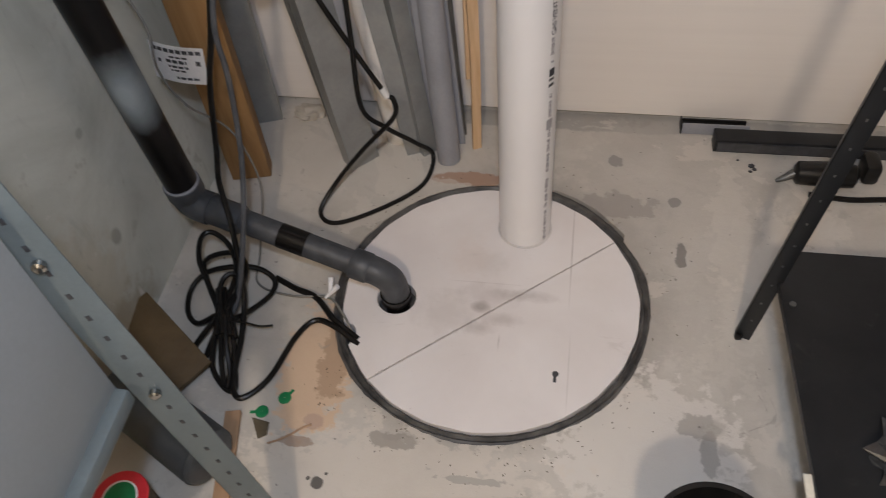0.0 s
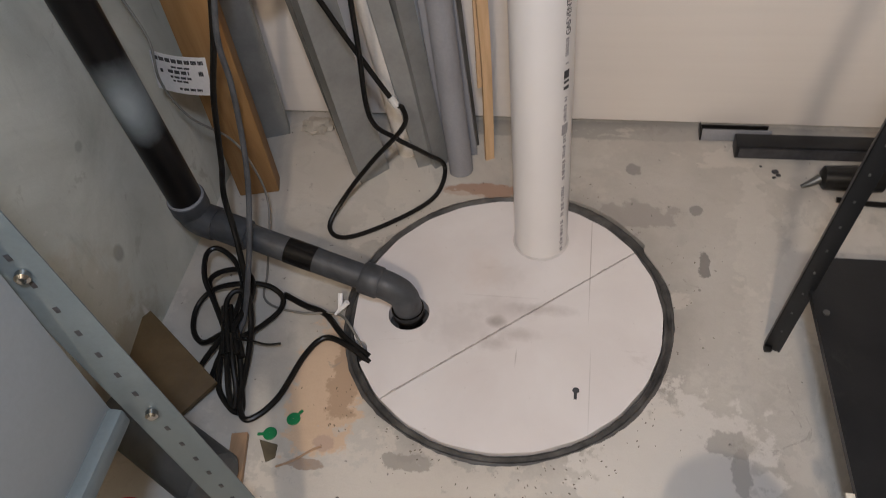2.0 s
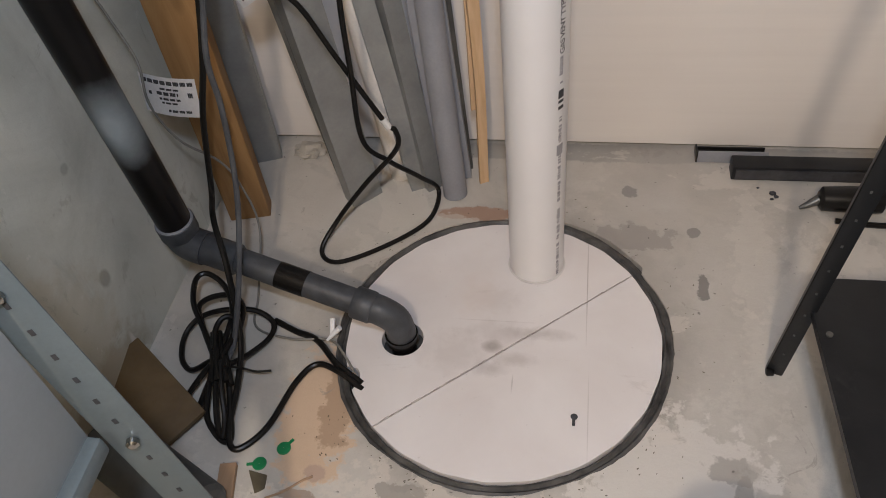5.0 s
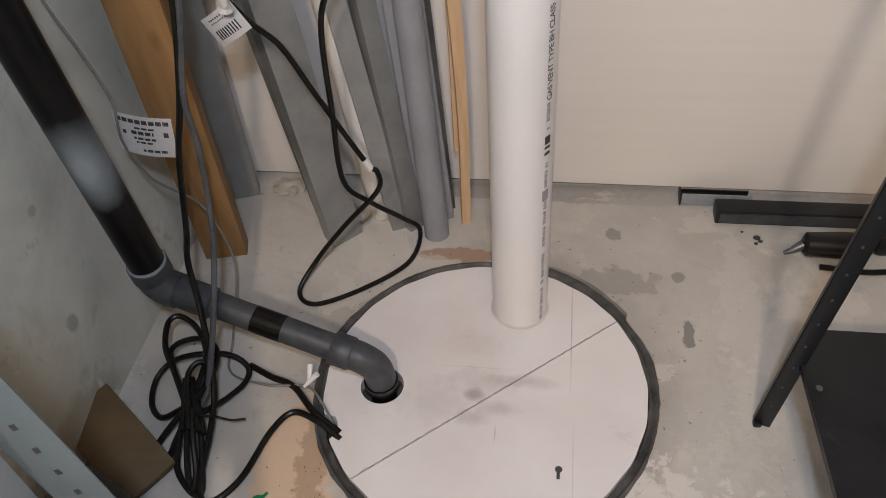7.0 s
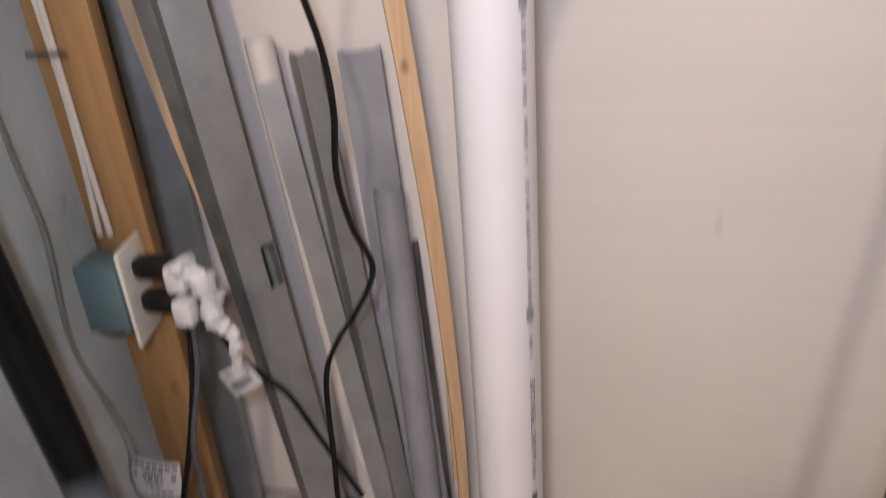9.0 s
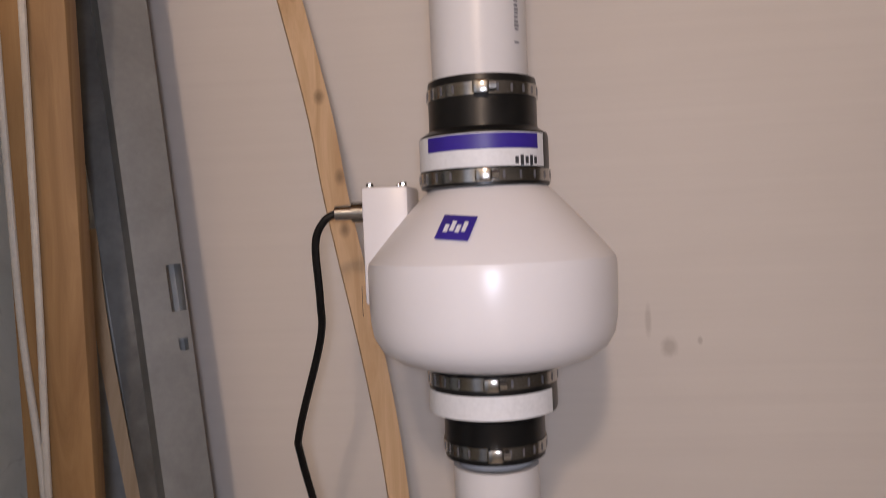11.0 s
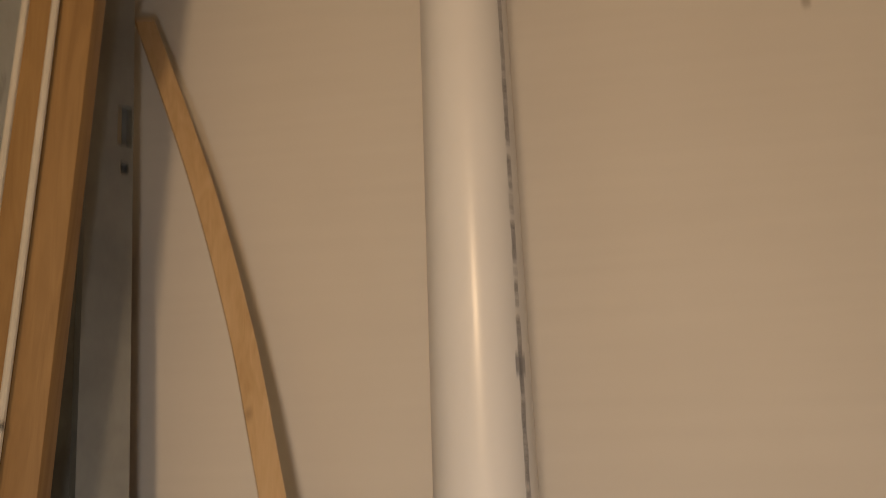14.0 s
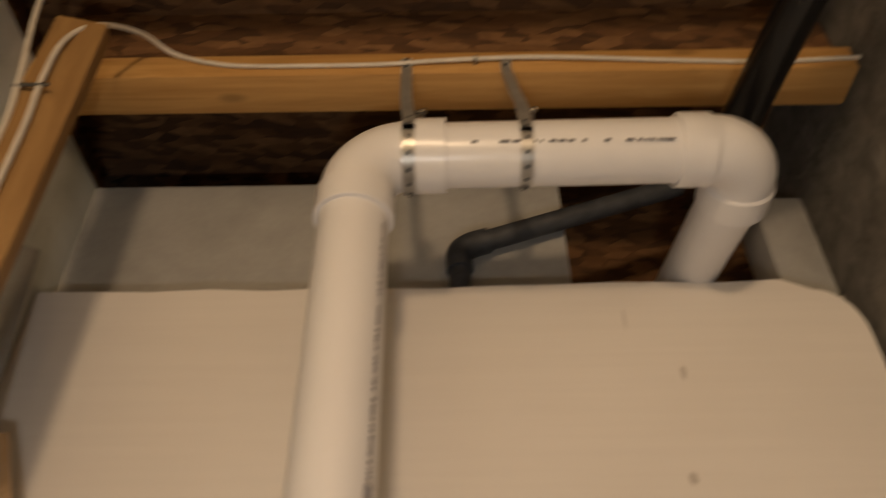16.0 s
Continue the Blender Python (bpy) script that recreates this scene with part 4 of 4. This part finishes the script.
for k in range(7):
    a = 0.9 * k
    wx, wz = 0.013 * math.cos(a), 0.010 * math.sin(a)
    bm = sweep(bmesh.new(), smooth_path([(-0.031 + 0.6 * wx, 0.035, 0.050 + wz), (-0.017 + 0.8 * wx, 0.0, 0.050 + wz), (0.0 + 1.2 * wx, -0.047, 0.040 + wz)], 5), 0.0046, 9)
    part("bundle_strand", bm, CORD, coil)
bm = sweep(bmesh.new(), smooth_path([(0.002, -0.027, 0.058), (0.012, -0.022, 0.05), (0.023, -0.013, 0.034), (0.043, -0.014, 0.03), (0.064, -0.009, 0.028)], 5), 0.0018, 6)
part("tie_wire", bm, CORD, coil)
cable("thin_wire", [(-0.590, -0.07, 1.25), (-0.586, -0.05, 1.0), (-0.582, -0.045, 0.86), (-0.575, -0.045, 0.763), (-0.588, -0.045, 0.601), (-0.565, -0.045, 0.50), (-0.545, -0.052, 0.43), (-0.552, -0.056, 0.36), (-0.540, -0.04, 0.28), (-0.513, 0.0, 0.204), (-0.491, 0.0, 0.15), (-0.48, -0.01, 0.06), (-0.461, -0.12, 0.012), (-0.445, -0.185, 0.010), (-0.38, -0.205, 0.010), (-0.315, -0.205, 0.014), (-0.285, -0.23, 0.012), (-0.255, -0.27, 0.003)], 0.0020, WIRE, "thin grey wire looping down the wall to the pit", "wire", sides=7)
cable("second_pit_cord", [(-0.415, -0.172, 0.012), (-0.375, -0.19, 0.010), (-0.335, -0.205, 0.010), (-0.295, -0.245, 0.010), (-0.248, -0.274, 0.001)], 0.0052, CORD, "short black cord lying towards the pit", "cord")
for q in ((-0.296, -0.195, 0.034), (-0.312, -0.178, 0.034)):
    bm = sweep(bmesh.new(), [(-0.318, -0.207, 0.014), (-0.31, -0.2, 0.02), q], [0.002, 0.0038, 0.0045], 8)
    tagged(part("wire_splice", bm, PAPER), "white crimp cap on a wire joint", "connector", "wire joints")

# ---- discharge pipe ----
drain = thing("discharge_pipe", (-0.2, -0.187, 0), "black plastic pump discharge pipe with a dusty grey sloping run", "pipe")
r15 = 0.0205
dirn = (Vector((-0.517, -0.133, 0.142)) - Vector((-0.225, -0.186, 0.072))).normalized()


def dpart(name, pts, rad, material, label="", sides=28):
    return under(part(name, sweep(bmesh.new(), pts, rad, sides), material, label=label), drain)


dpart("stub", [(-0.2, -0.187, -0.06), (-0.2, -0.187, 0.03)], r15, ABS)
mid = smooth_path([(-0.200, -0.187, 0.010), (-0.200, -0.187, 0.030), (-0.206, -0.1865, 0.054), (-0.226, -0.1845, 0.070), tuple(Vector((-0.226, -0.1845, 0.070)) + dirn * 0.02)], 6)
dpart("elbow", mid, 0.0235, ABSGREY)
dpart("elbow_rim", [(-0.2, -0.187, 0.006), (-0.2, -0.187, 0.020)], 0.0265, ABS)
s0 = Vector((-0.226, -0.1845, 0.070)) + dirn * 0.012
dpart("elbow_socket", [s0, s0 + dirn * 0.002, s0 + dirn * 0.030, s0 + dirn * 0.032], [0.0245, 0.0258, 0.0258, 0.0245], ABSGREY)
s1 = Vector((-0.517, -0.133, 0.142))
dpart("sloping_run", [s0, s1], r15, ABSGREY, "dusty grey sloping pipe")
k0 = s0 + (s1 - s0) * 0.38
dpart("painted_band", [k0, k0 + dirn * 0.048], r15 + 0.0008, ABS, "black painted band")
dpart("socket", [s1 - dirn * 0.066, s1 - dirn * 0.064, s1 - dirn * 0.008, s1], [0.0235, 0.0252, 0.0252, 0.0240], ABSGREY)
top = Vector((-0.552, -0.215, 1.20))
b0 = Vector((-0.546, -0.1265, 0.176))
up = (top - b0).normalized()
dpart("wall_elbow", smooth_path([s1 - dirn * 0.01, s1 + dirn * 0.016, b0 - up * 0.022, b0 + up * 0.004], 6), 0.0278, ABSGREY)
dpart("collar", [b0 - up * 0.010, b0 - up * 0.008, b0 + up * 0.016, b0 + up * 0.018], [0.0285, 0.0308, 0.0308, 0.0285], ABSGREY, "grey glued collar")
dpart("riser", [b0, top, (-0.556, -0.25, 1.7), (-0.560, -0.30, 3.24)], 0.0268, RISER, "glossy black riser with a pale highlight painted in its colour")
dpart("glue_line", [b0 + up * 0.0175, b0 + up * 0.020], [0.0300, 0.0285], GREYPVC, "pale ring of dried glue")

# ---- black pipes near the ceiling ----
p1 = thing("dark_branch_pipe", (0.149, 0.325, 2.74), "dark grey plastic pipe with an elbow above the foam board", "pipe")
for nm, pts, rad in (("drop", [(0.149, 0.328, 2.60), (0.149, 0.328, 2.83)], 0.021), ("elbow", smooth_path([(0.149, 0.328, 2.795), (0.149, 0.328, 2.835), (0.168, 0.328, 2.856), (0.205, 0.328, 2.870)], 5), 0.0255), ("sloping_run", [(0.18, 0.328, 2.861), (0.60, 0.328, 3.01)], 0.021)):
    under(part(nm, sweep(bmesh.new(), pts, rad, 20), ABSGREY), p1)
p2 = bmesh.new()
sweep(p2, smooth_path([(0.592, 0.115, 2.868), (0.612, 0.02, 2.870), (0.640, -0.19, 2.872), (0.72, -0.70, 2.872), (0.79, -1.2, 2.872)], 5), 0.0325, 24)
tagged(part("black_ceiling_pipe", p2, ABS), "thick black pipe running under the floor joists", "pipe")
bm = box(bmesh.new(), (0.80, 0.40, 2.87), (0.10, 0.10, 0.25), bevel=0.004)
setting("opening_jamb", bm, BLOCKWALL, "grey block beside the wall opening", "wall block")
bm = box(bmesh.new(), (0.60, 0.60, 2.90), (0.50, 0.04, 0.05), bevel=0.003)
tagged(part("opening_timber", bm, JOISTWOOD), "pine batten seen inside the wall opening", "timber")


# ---- lengths leaning against the wall ----
def channel(name, base, top, face, web, leg, material, label, slots=(), lip=0.008, off=0.0, group="leaning steel channels"):
    """A thin steel C-section: web towards face, legs behind it."""
    ob = thing(name, base, label, "steel channel", group)
    m, length = frame_on((0, 0, 0), Vector(top) - Vector(base), face)
    t = 0.0012
    bm = bmesh.new()
    cuts = sorted(slots)
    z = 0.0
    for zc, w, hh in cuts:
        box(bm, (0, t / 2, (z + zc - hh / 2) / 2), (web, t, zc - hh / 2 - z), m)
        for a, b in ((-web / 2, off - w / 2), (off + w / 2, web / 2)):
            box(bm, ((a + b) / 2, t / 2, zc), (b - a, t, hh), m)
        z = zc + hh / 2
    box(bm, (0, t / 2, (z + length) / 2), (web, t, length - z), m)
    part("web", bm, material, ob)
    for s in (-1, 1):
        bm = box(bmesh.new(), (s * (web / 2 - t / 2), leg / 2 + t, length / 2), (t, leg, length), m)
        flange = part("flange", bm, material, ob)
        bm = box(bmesh.new(), (s * (web / 2 - lip / 2), leg + t * 1.6, length / 2), (lip, t, length), m)
        part("lip", bm, material, flange)
    return ob


channel("steel_stud", (-0.322, 0.130, 0.0), (-0.578, 0.158, 2.73), (0.95, -1, 0), 0.062, 0.032, GALV, "long galvanised steel stud leaning in the corner",
        [(0.62, 0.022, 0.07), (1.186, 0.012, 0.016), (1.262, 0.020, 0.062), (2.137, 0.012, 0.016), (2.204, 0.020, 0.062)], off=0.019)
channel("steel_stud", (-0.345, 0.150, 0.0), (-0.594, 0.150, 2.15), (0.30, -1, 0), 0.055, 0.030, GALVDARK, "steel stud leaning in the corner beside another, darkened for shade")
channel("steel_stud", (-0.352, 0.176, 0.0), (-0.582, 0.215, 2.10), (0.35, -1, 0), 0.046, 0.030, GALVDARK, "steel stud leaning in the corner behind two others, darkened for shade")
channel("steel_stud", (-0.555, 0.235, 0.0), (-0.575, 0.262, 1.95), (0.35, -1, 0), 0.060, 0.03, GALV, "dull steel stud standing in the corner behind the timber")
channel("steel_track", (-0.228, 0.165, 0.0), (-0.346, 0.205, 0.884), (0.45, -1, 0), 0.034, 0.028, GALV, "short galvanised steel track leaning on the foam board")
channel("steel_track", (-0.198, 0.168, 0.0), (-0.290, 0.225, 0.922), (0.9, -1, 0), 0.032, 0.028, GALV, "short galvanised steel track leaning on the foam board")
channel("steel_track", (-0.165, 0.195, 0.0), (-0.224, 0.255, 0.914), (0.15, -1, 0), 0.062, 0.02, GREYPVC, "short wide grey trim profile leaning on the foam board")
t = thing("white_tube", (-0.272, 0.205, 0), "white plastic tube leaning on the foam board", "tube")
part("tube_wall", hollow(bmesh.new(), (0, 0, 0), (-0.092, 0.03, 0.940), 0.0205, 0.003, 24), WHITETUBE, t)
t = thing("white_tube", (-0.25, 0.255, 0), "thin white plastic tube leaning on the foam board", "tube")
part("tube_wall", hollow(bmesh.new(), (0, 0, 0), (-0.075, 0.018, 0.905), 0.0125, 0.002, 20), WHITETUBE, t)
t = thing("grey_conduit", (-0.160, 0.156, 0), "grey plastic conduit leaning on the foam board", "tube")
part("tube_wall", hollow(bmesh.new(), (0, 0, 0), (-0.036, 0.075, 0.710), 0.0225, 0.002, 28), GREYPVC, t)
bm = box(bmesh.new(), (0, 0, 0.30), (0.010, 0.004, 0.60), frame_on((-0.140, 0.228, 0), (-0.175, 0.285, 0.6), (0.6, -1, 0))[0])
tagged(part("dark_strip", bm, GALVDARK), "thin dark metal strip leaning on the foam board", "strip")


def ribbon(name, pts, width, thick, material, label, category, top_width=None):
    bm = bmesh.new()
    path = smooth_path(pts, 6)
    rows = []
    for i, p in enumerate(path):
        tg = (path[min(i + 1, len(path) - 1)] - path[max(i - 1, 0)]).normalized()
        x = Vector((1, 0.5, 0))
        x = (x - tg * x.dot(tg)).normalized()
        y = tg.cross(x)
        wide = width + ((top_width or width) - width) * min(1.0, max(0.0, (p.z - 0.2) / 1.1))
        rows.append([bm.verts.new(p + sx * wide / 2 * x + sy * thick / 2 * y) for sx, sy in ((-1, -1), (1, -1), (1, 1), (-1, 1))])
    for a, b in zip(rows, rows[1:]):
        for k in range(4):
            bm.faces.new((a[k], a[(k + 1) % 4], b[(k + 1) % 4], b[k]))
    bm.faces.new(rows[0][::-1])
    bm.faces.new(rows[-1])
    bmesh.ops.recalc_face_normals(bm, faces=bm.faces)
    return tagged(part(name, bm, material), label, category)


ribbon("wood_strip", [(-0.110, 0.192, 0.0), (-0.104, 0.178, 0.25), (-0.106, 0.155, 0.5), (-0.114, 0.14, 0.723), (-0.134, 0.13, 0.995), (-0.153, 0.117, 1.157), (-0.191, 0.114, 1.36), (-0.214, 0.12, 1.49), (-0.275, 0.13, 1.742), (-0.325, 0.158, 1.9), (-0.405, 0.18, 2.12), (-0.545, 0.24, 2.425)], 0.017, 0.007, KNOTTY, "bowed thin pine strip leaning against the foam board", "wood strip", 0.030)
ribbon("wood_strip", [(-0.120, 0.205, 0.16), (-0.114, 0.178, 0.45), (-0.119, 0.160, 0.70)], 0.012, 0.004, STRIPWOOD, "narrow split pine sliver behind the bowed strip", "wood strip")
ribbon("wood_lath", [(-0.352, 0.225, 0.0), (-0.428, 0.215, 0.42), (-0.497, 0.203, 0.77), (-0.555, 0.20, 1.15), (-0.578, 0.21, 1.34)], 0.018, 0.008, STRIPWOOD, "narrow wooden lath among the steel studs", "wood strip")

# ---- grey shelving on the one side ----
shelf = thing("grey_shelving", (-0.33, -0.61, 0), "grey slotted-angle steel shelving with a pale side panel", "shelving")


def angle_post(base, top, w, material, parent, holes, face, mark, rowoff=0.0):
    m, length = frame_on(base, top, face)
    bm = bmesh.new()
    box(bm, (0, 0.001, length / 2), (w, 0.002, length), m, bevel=0.0005)
    box(bm, (-w / 2 + 0.001, w / 4, length / 2), (0.002, w / 2, length), m, bevel=0.0005)
    post = under(part("post", bm, material), parent)
    z = 0.05
    while z < length - 0.03:
        h = part("slot", box(bmesh.new(), (rowoff, -0.0004, z), (0.0040, 0.0006, 0.0070) if mark is INK else (0.0028, 0.0006, 0.0040), m, bevel=0.0002), mark)
        h.parent = post
        z += holes
    return post, m


post, pm = angle_post((-0.2765, -0.602, 0.0), (-0.3775, -0.602, 0.86), 0.040, SHELFGREY, shelf, 0.032, (0.35, -1, 0.3), INK)
for z in (0.402, 0.607):
    bm = sweep(bmesh.new(), [pm @ Vector((0.0, -0.001, z)), pm @ Vector((0.0, -0.006, z)), pm @ Vector((0.0, -0.008, z))], [0.0060, 0.0060, 0.0035], 14)
    b = part("bolt", bm, STEEL, label="shiny bolt head")
    b.parent = post
bm = bmesh.new()
# upper part is unseen, added to keep bulb light off the corner
box(bm, (-0.345, -0.95, 1.10), (0.004, 0.66, 1.36), bevel=0.001)
under(part("side_panel", bm, PANELGREY, label="smooth pale grey side panel, unseen upper part added as a light block"), shelf)
bm = box(bmesh.new(), (-0.338, -0.95, 0.425), (0.018, 0.66, 0.022), bevel=0.004)
under(part("panel_lip", bm, SHELFGREY), shelf)

# ---- black shelving on the other side ----
rack = thing("black_shelving", (0.365, -0.195, 0), "black steel shelving with a low shelf and an angle post", "shelving")
angle_post((0.359, -0.206, 0.0), (0.522, -0.200, 1.9), 0.024, BLACKPAINT, rack, 0.045, (-0.25, -1, 0.3), GALVDARK)
angle_post((0.78, -0.195, 0.0), (0.80, -0.195, 1.9), 0.030, BLACKPAINT, rack, 0.045, (-0.25, -1, 0.3), GALVDARK)
pts = [(0.377, -0.205), (0.402, -0.147), (0.80, -0.147), (0.80, -0.95), (0.400, -0.95)]
bm = outline_prism(bmesh.new(), pts, 0.140, 0.150)
under(part("shelf_board", bm, BLACKPAINT, label="dusty black steel shelf"), rack)
bm = bmesh.new()
sweep(bm, [(0.392, -0.245, 0.150), (0.392, -0.245, 0.1525)], 0.0045, 12)
under(part("bolt", bm, GALVDARK), rack)
bm = box(bmesh.new(), (0.378, -0.512, 0.152), (0.010, 0.03, 0.004), bevel=0.001)
under(part("shelf_sticker", bm, IVORY, label="pale sticker on the shelf edge"), rack)
bm = box(bmesh.new(), (0.353, -0.207, 0.005), (0.012, 0.010, 0.010), bevel=0.003)
under(part("foot", bm, RUBBER), rack)

# ---- loose things on the floor ----
bucket = thing("black_pot", (0.258, -0.617, 0), "black round plastic pot standing on the floor", "pot")
part("pot_wall", lathe(bmesh.new(), [(0.001, 0.004), (0.055, 0.004), (0.058, 0.0), (0.070, 0.190), (0.0745, 0.195), (0.0745, 0.202), (0.068, 0.202), (0.0665, 0.19), (0.055, 0.012), (0.001, 0.010)], 48), RUBBER, bucket)
bm = bmesh.new()
bmesh.ops.create_icosphere(bm, subdivisions=3, radius=1.0, matrix=Matrix())
for v in bm.verts:
    k = 1 + 0.7 * noise.noise(v.co * 2.9)
    v.co = Vector((0.505 + v.co.x * 0.045 * k, -0.475 + v.co.y * 0.05 * k, max(0.1505, 0.158 + v.co.z * 0.022 * k)))
tagged(part("clear_wrap", bm, DARKWRAP, sharp=12), "crumpled glossy dark film lying on the black shelf", "wrap")
bar = thing("black_bar", (0.345, 0.232, 0), "dark painted steel angle bar lying along the wall", "steel bar")
bm = box(bmesh.new(), (0.24, 0, 0.016), (0.49, 0.034, 0.031), bevel=0.002)
part("bar_body", bm, BLACKPAINT, bar)
bm = box(bmesh.new(), (0.24, -0.0185, 0.016), (0.478, 0.003, 0.020))
part("bar_groove", bm, INK, bar)
gutter = thing("grey_channel_offcut", (0.284, 0.285, 0), "short open grey plastic channel lying under the foam board", "channel")
part("front_wall", box(bmesh.new(), (0.062, -0.021, 0.013), (0.124, 0.003, 0.026), bevel=0.0008), GREYPVC, gutter)
# back wall and bottom are black to stand for the shade inside
part("back_wall", box(bmesh.new(), (0.062, 0.009, 0.006), (0.124, 0.003, 0.012), bevel=0.0008), RUBBER, gutter)
part("channel_floor", box(bmesh.new(), (0.062, -0.006, 0.0025), (0.121, 0.027, 0.004)), RUBBER, gutter, "channel bottom coloured black for the shade inside")
part("end_cap", box(bmesh.new(), (-0.0015, -0.008, 0.010), (0.003, 0.030, 0.020), bevel=0.0008), RUBBER, gutter, "dark end cap")
tool = thing("black_hand_tool", (0.52, 0.135, 0), "black corded hand tool lying on the floor", "tool")
m = Matrix.Rotation(radians(-6), 4, "Z")
part("tool_body", sweep(bmesh.new(), [(-0.045, 0.012, 0.024), (-0.04, 0.012, 0.024), (0.03, 0.010, 0.026), (0.055, 0.008, 0.026), (0.06, 0.008, 0.026)], [0.014, 0.021, 0.024, 0.021, 0.012], 20), RUBBER, tool)
part("tool_grip", box(bmesh.new(), (0.085, 0.03, 0.028), (0.030, 0.050, 0.045), bevel=0.010), RUBBER, tool)
part("tool_tip", sweep(bmesh.new(), [(-0.045, 0.012, 0.022), (-0.062, 0.006, 0.014), (-0.075, 0.004, 0.008)], [0.009, 0.006, 0.003], 12), GALVDARK, tool, "worn metal tip")
part("tool_lead", sweep(bmesh.new(), smooth_path([(-0.02, -0.022, 0.005), (0.05, -0.03, 0.005), (0.12, -0.024, 0.005), (0.2, -0.03, 0.005)], 6), 0.005, 8), CORD, tool)
bm = bmesh.new()
for x, y, s in ((0.408, 0.18, 0.007), (0.413, 0.172, 0.005), (0.385, 0.195, 0.003), (0.405, 0.166, 0.004), (0.455, 0.15, 0.003)):
    bmesh.ops.create_icosphere(bm, subdivisions=1, radius=s, matrix=Matrix.Translation((x, y, s * 0.4)) @ Matrix.Diagonal((1, 0.8, 0.5, 1)))
tagged(part("dark_crumbs", bm, INK), "small dark crumbs on the floor", "debris", kind="stuff")
bm = bmesh.new()
rng = random.Random(21)
for i in range(170):
    a = rng.uniform(0, 2 * math.pi)
    r = PIT_R + abs(rng.gauss(0.012, 0.035))
    if rng.random() < 0.5:
        a = rng.uniform(-2.6, -0.6)
    s = rng.uniform(0.0004, 0.0013)
    x, y = CX + r * math.cos(a), CY + r * math.sin(a)
    bmesh.ops.create_icosphere(bm, subdivisions=1, radius=s, matrix=Matrix.Translation((x, y, s * 0.3)) @ Matrix.Rotation(a * 3, 4, "Z") @ Matrix.Diagonal((1.8, 0.8, 0.5, 1)))
tagged(part("floor_grit", bm, OLIVE), "small dark grit round the pit", "debris", kind="stuff")

bm = box(bmesh.new(), (0, 0, 0), (0.175, 0.085, 0.012), Matrix.Translation((-0.562, -0.338, 0.032)) @ Euler((radians(8), radians(10), radians(-36))).to_matrix().to_4x4(), bevel=0.001)
tagged(part("brown_board_scrap", bm, BROWNBOARD), "brown hardboard scrap lying against the wall", "board")
bm = box(bmesh.new(), (0, 0, 0), (0.024, 0.24, 0.010), Matrix.Translation((-0.388, -0.545, 0.006)) @ Matrix.Rotation(radians(11), 4, "Z"), bevel=0.001)
tagged(part("wooden_stick", bm, STICKWOOD), "flat wooden stick lying on the floor", "stick")
tube = thing("dark_tube", (-0.46, -0.49, 0), "dark grey ribbed rubber tube lying under the shelving", "tube")
part("tube_wall", hollow(bmesh.new(), (-0.12, 0.06, 0.046), (0.052, -0.030, 0.046), 0.045, 0.004, 28), TUBEDARK, tube)
part("end_cap", sweep(bmesh.new(), [(0.050, -0.029, 0.046), (0.058, -0.0335, 0.046), (0.064, -0.036, 0.046)], [0.0445, 0.040, 0.020], 28), TUBEDARK, tube)
can = thing("paint_can", (-0.480, -0.612, 0), "small can with a red and green lid", "can")
part("can_wall", lathe(bmesh.new(), [(0.001, 0.0), (0.036, 0.0), (0.036, 0.094), (0.038, 0.097), (0.038, 0.102)], 40), OLIVE, can)
part("red_ring", lathe(bmesh.new(), [(0.038, 0.102), (0.036, 0.104), (0.024, 0.1035)], 40), RED, can, "bright red lid rim")
part("pale_ring", lathe(bmesh.new(), [(0.024, 0.1035), (0.0215, 0.1036)], 40), PAPER, can)
part("green_centre", lathe(bmesh.new(), [(0.0215, 0.1036), (0.0005, 0.1036)], 40), GREEN, can, "green lid centre")
for x, y, q in ((-0.340, -0.392, 55), (-0.369, -0.419, 190)):
    cap = thing("green_tab", (x, y, 0), "small round green plastic tab on the floor", "tab", "green tabs")
    bm = lathe(bmesh.new(), [(0.0005, 0.0022), (0.0095, 0.0022), (0.0105, 0.0012), (0.0105, 0.0)], 20)
    part("disc", bm, GREEN, cap)
    part("tail", box(bmesh.new(), (0.013, 0, 0.001), (0.011, 0.004, 0.002), Matrix.Rotation(radians(q), 4, "Z")), GREEN, cap)
bm = outline_prism(bmesh.new(), [(-0.381, -0.431), (-0.352, -0.436), (-0.350, -0.456), (-0.362, -0.464)], 0.0, 0.0025)
tagged(part("olive_scrap", bm, OLIVE), "dark olive scrap of paper on the floor", "scrap")
bm = sweep(bmesh.new(), smooth_path([(-0.345, -0.470, 0.002), (-0.322, -0.458, 0.002), (-0.300, -0.440, 0.002), (-0.286, -0.432, 0.002)], 5), 0.0016, 6)
tagged(part("twig", bm, STICKWOOD), "thin brown twig lying on the floor", "twig")
bag = bmesh.new()
rng = random.Random(8)
bmesh.ops.create_icosphere(bag, subdivisions=3, radius=1.0, matrix=Matrix())
for v in bag.verts:
    k = 1 + 0.45 * noise.noise(v.co * 2.3)
    v.co = Vector((-0.470 + v.co.x * 0.032 * k, 0.262 + v.co.y * 0.022 * k, max(0.001, 0.008 + v.co.z * 0.014 * k)))
tagged(part("crumpled_paper", bag, DUSTPAPER), "crumpled dusty paper in the wall corner", "paper")
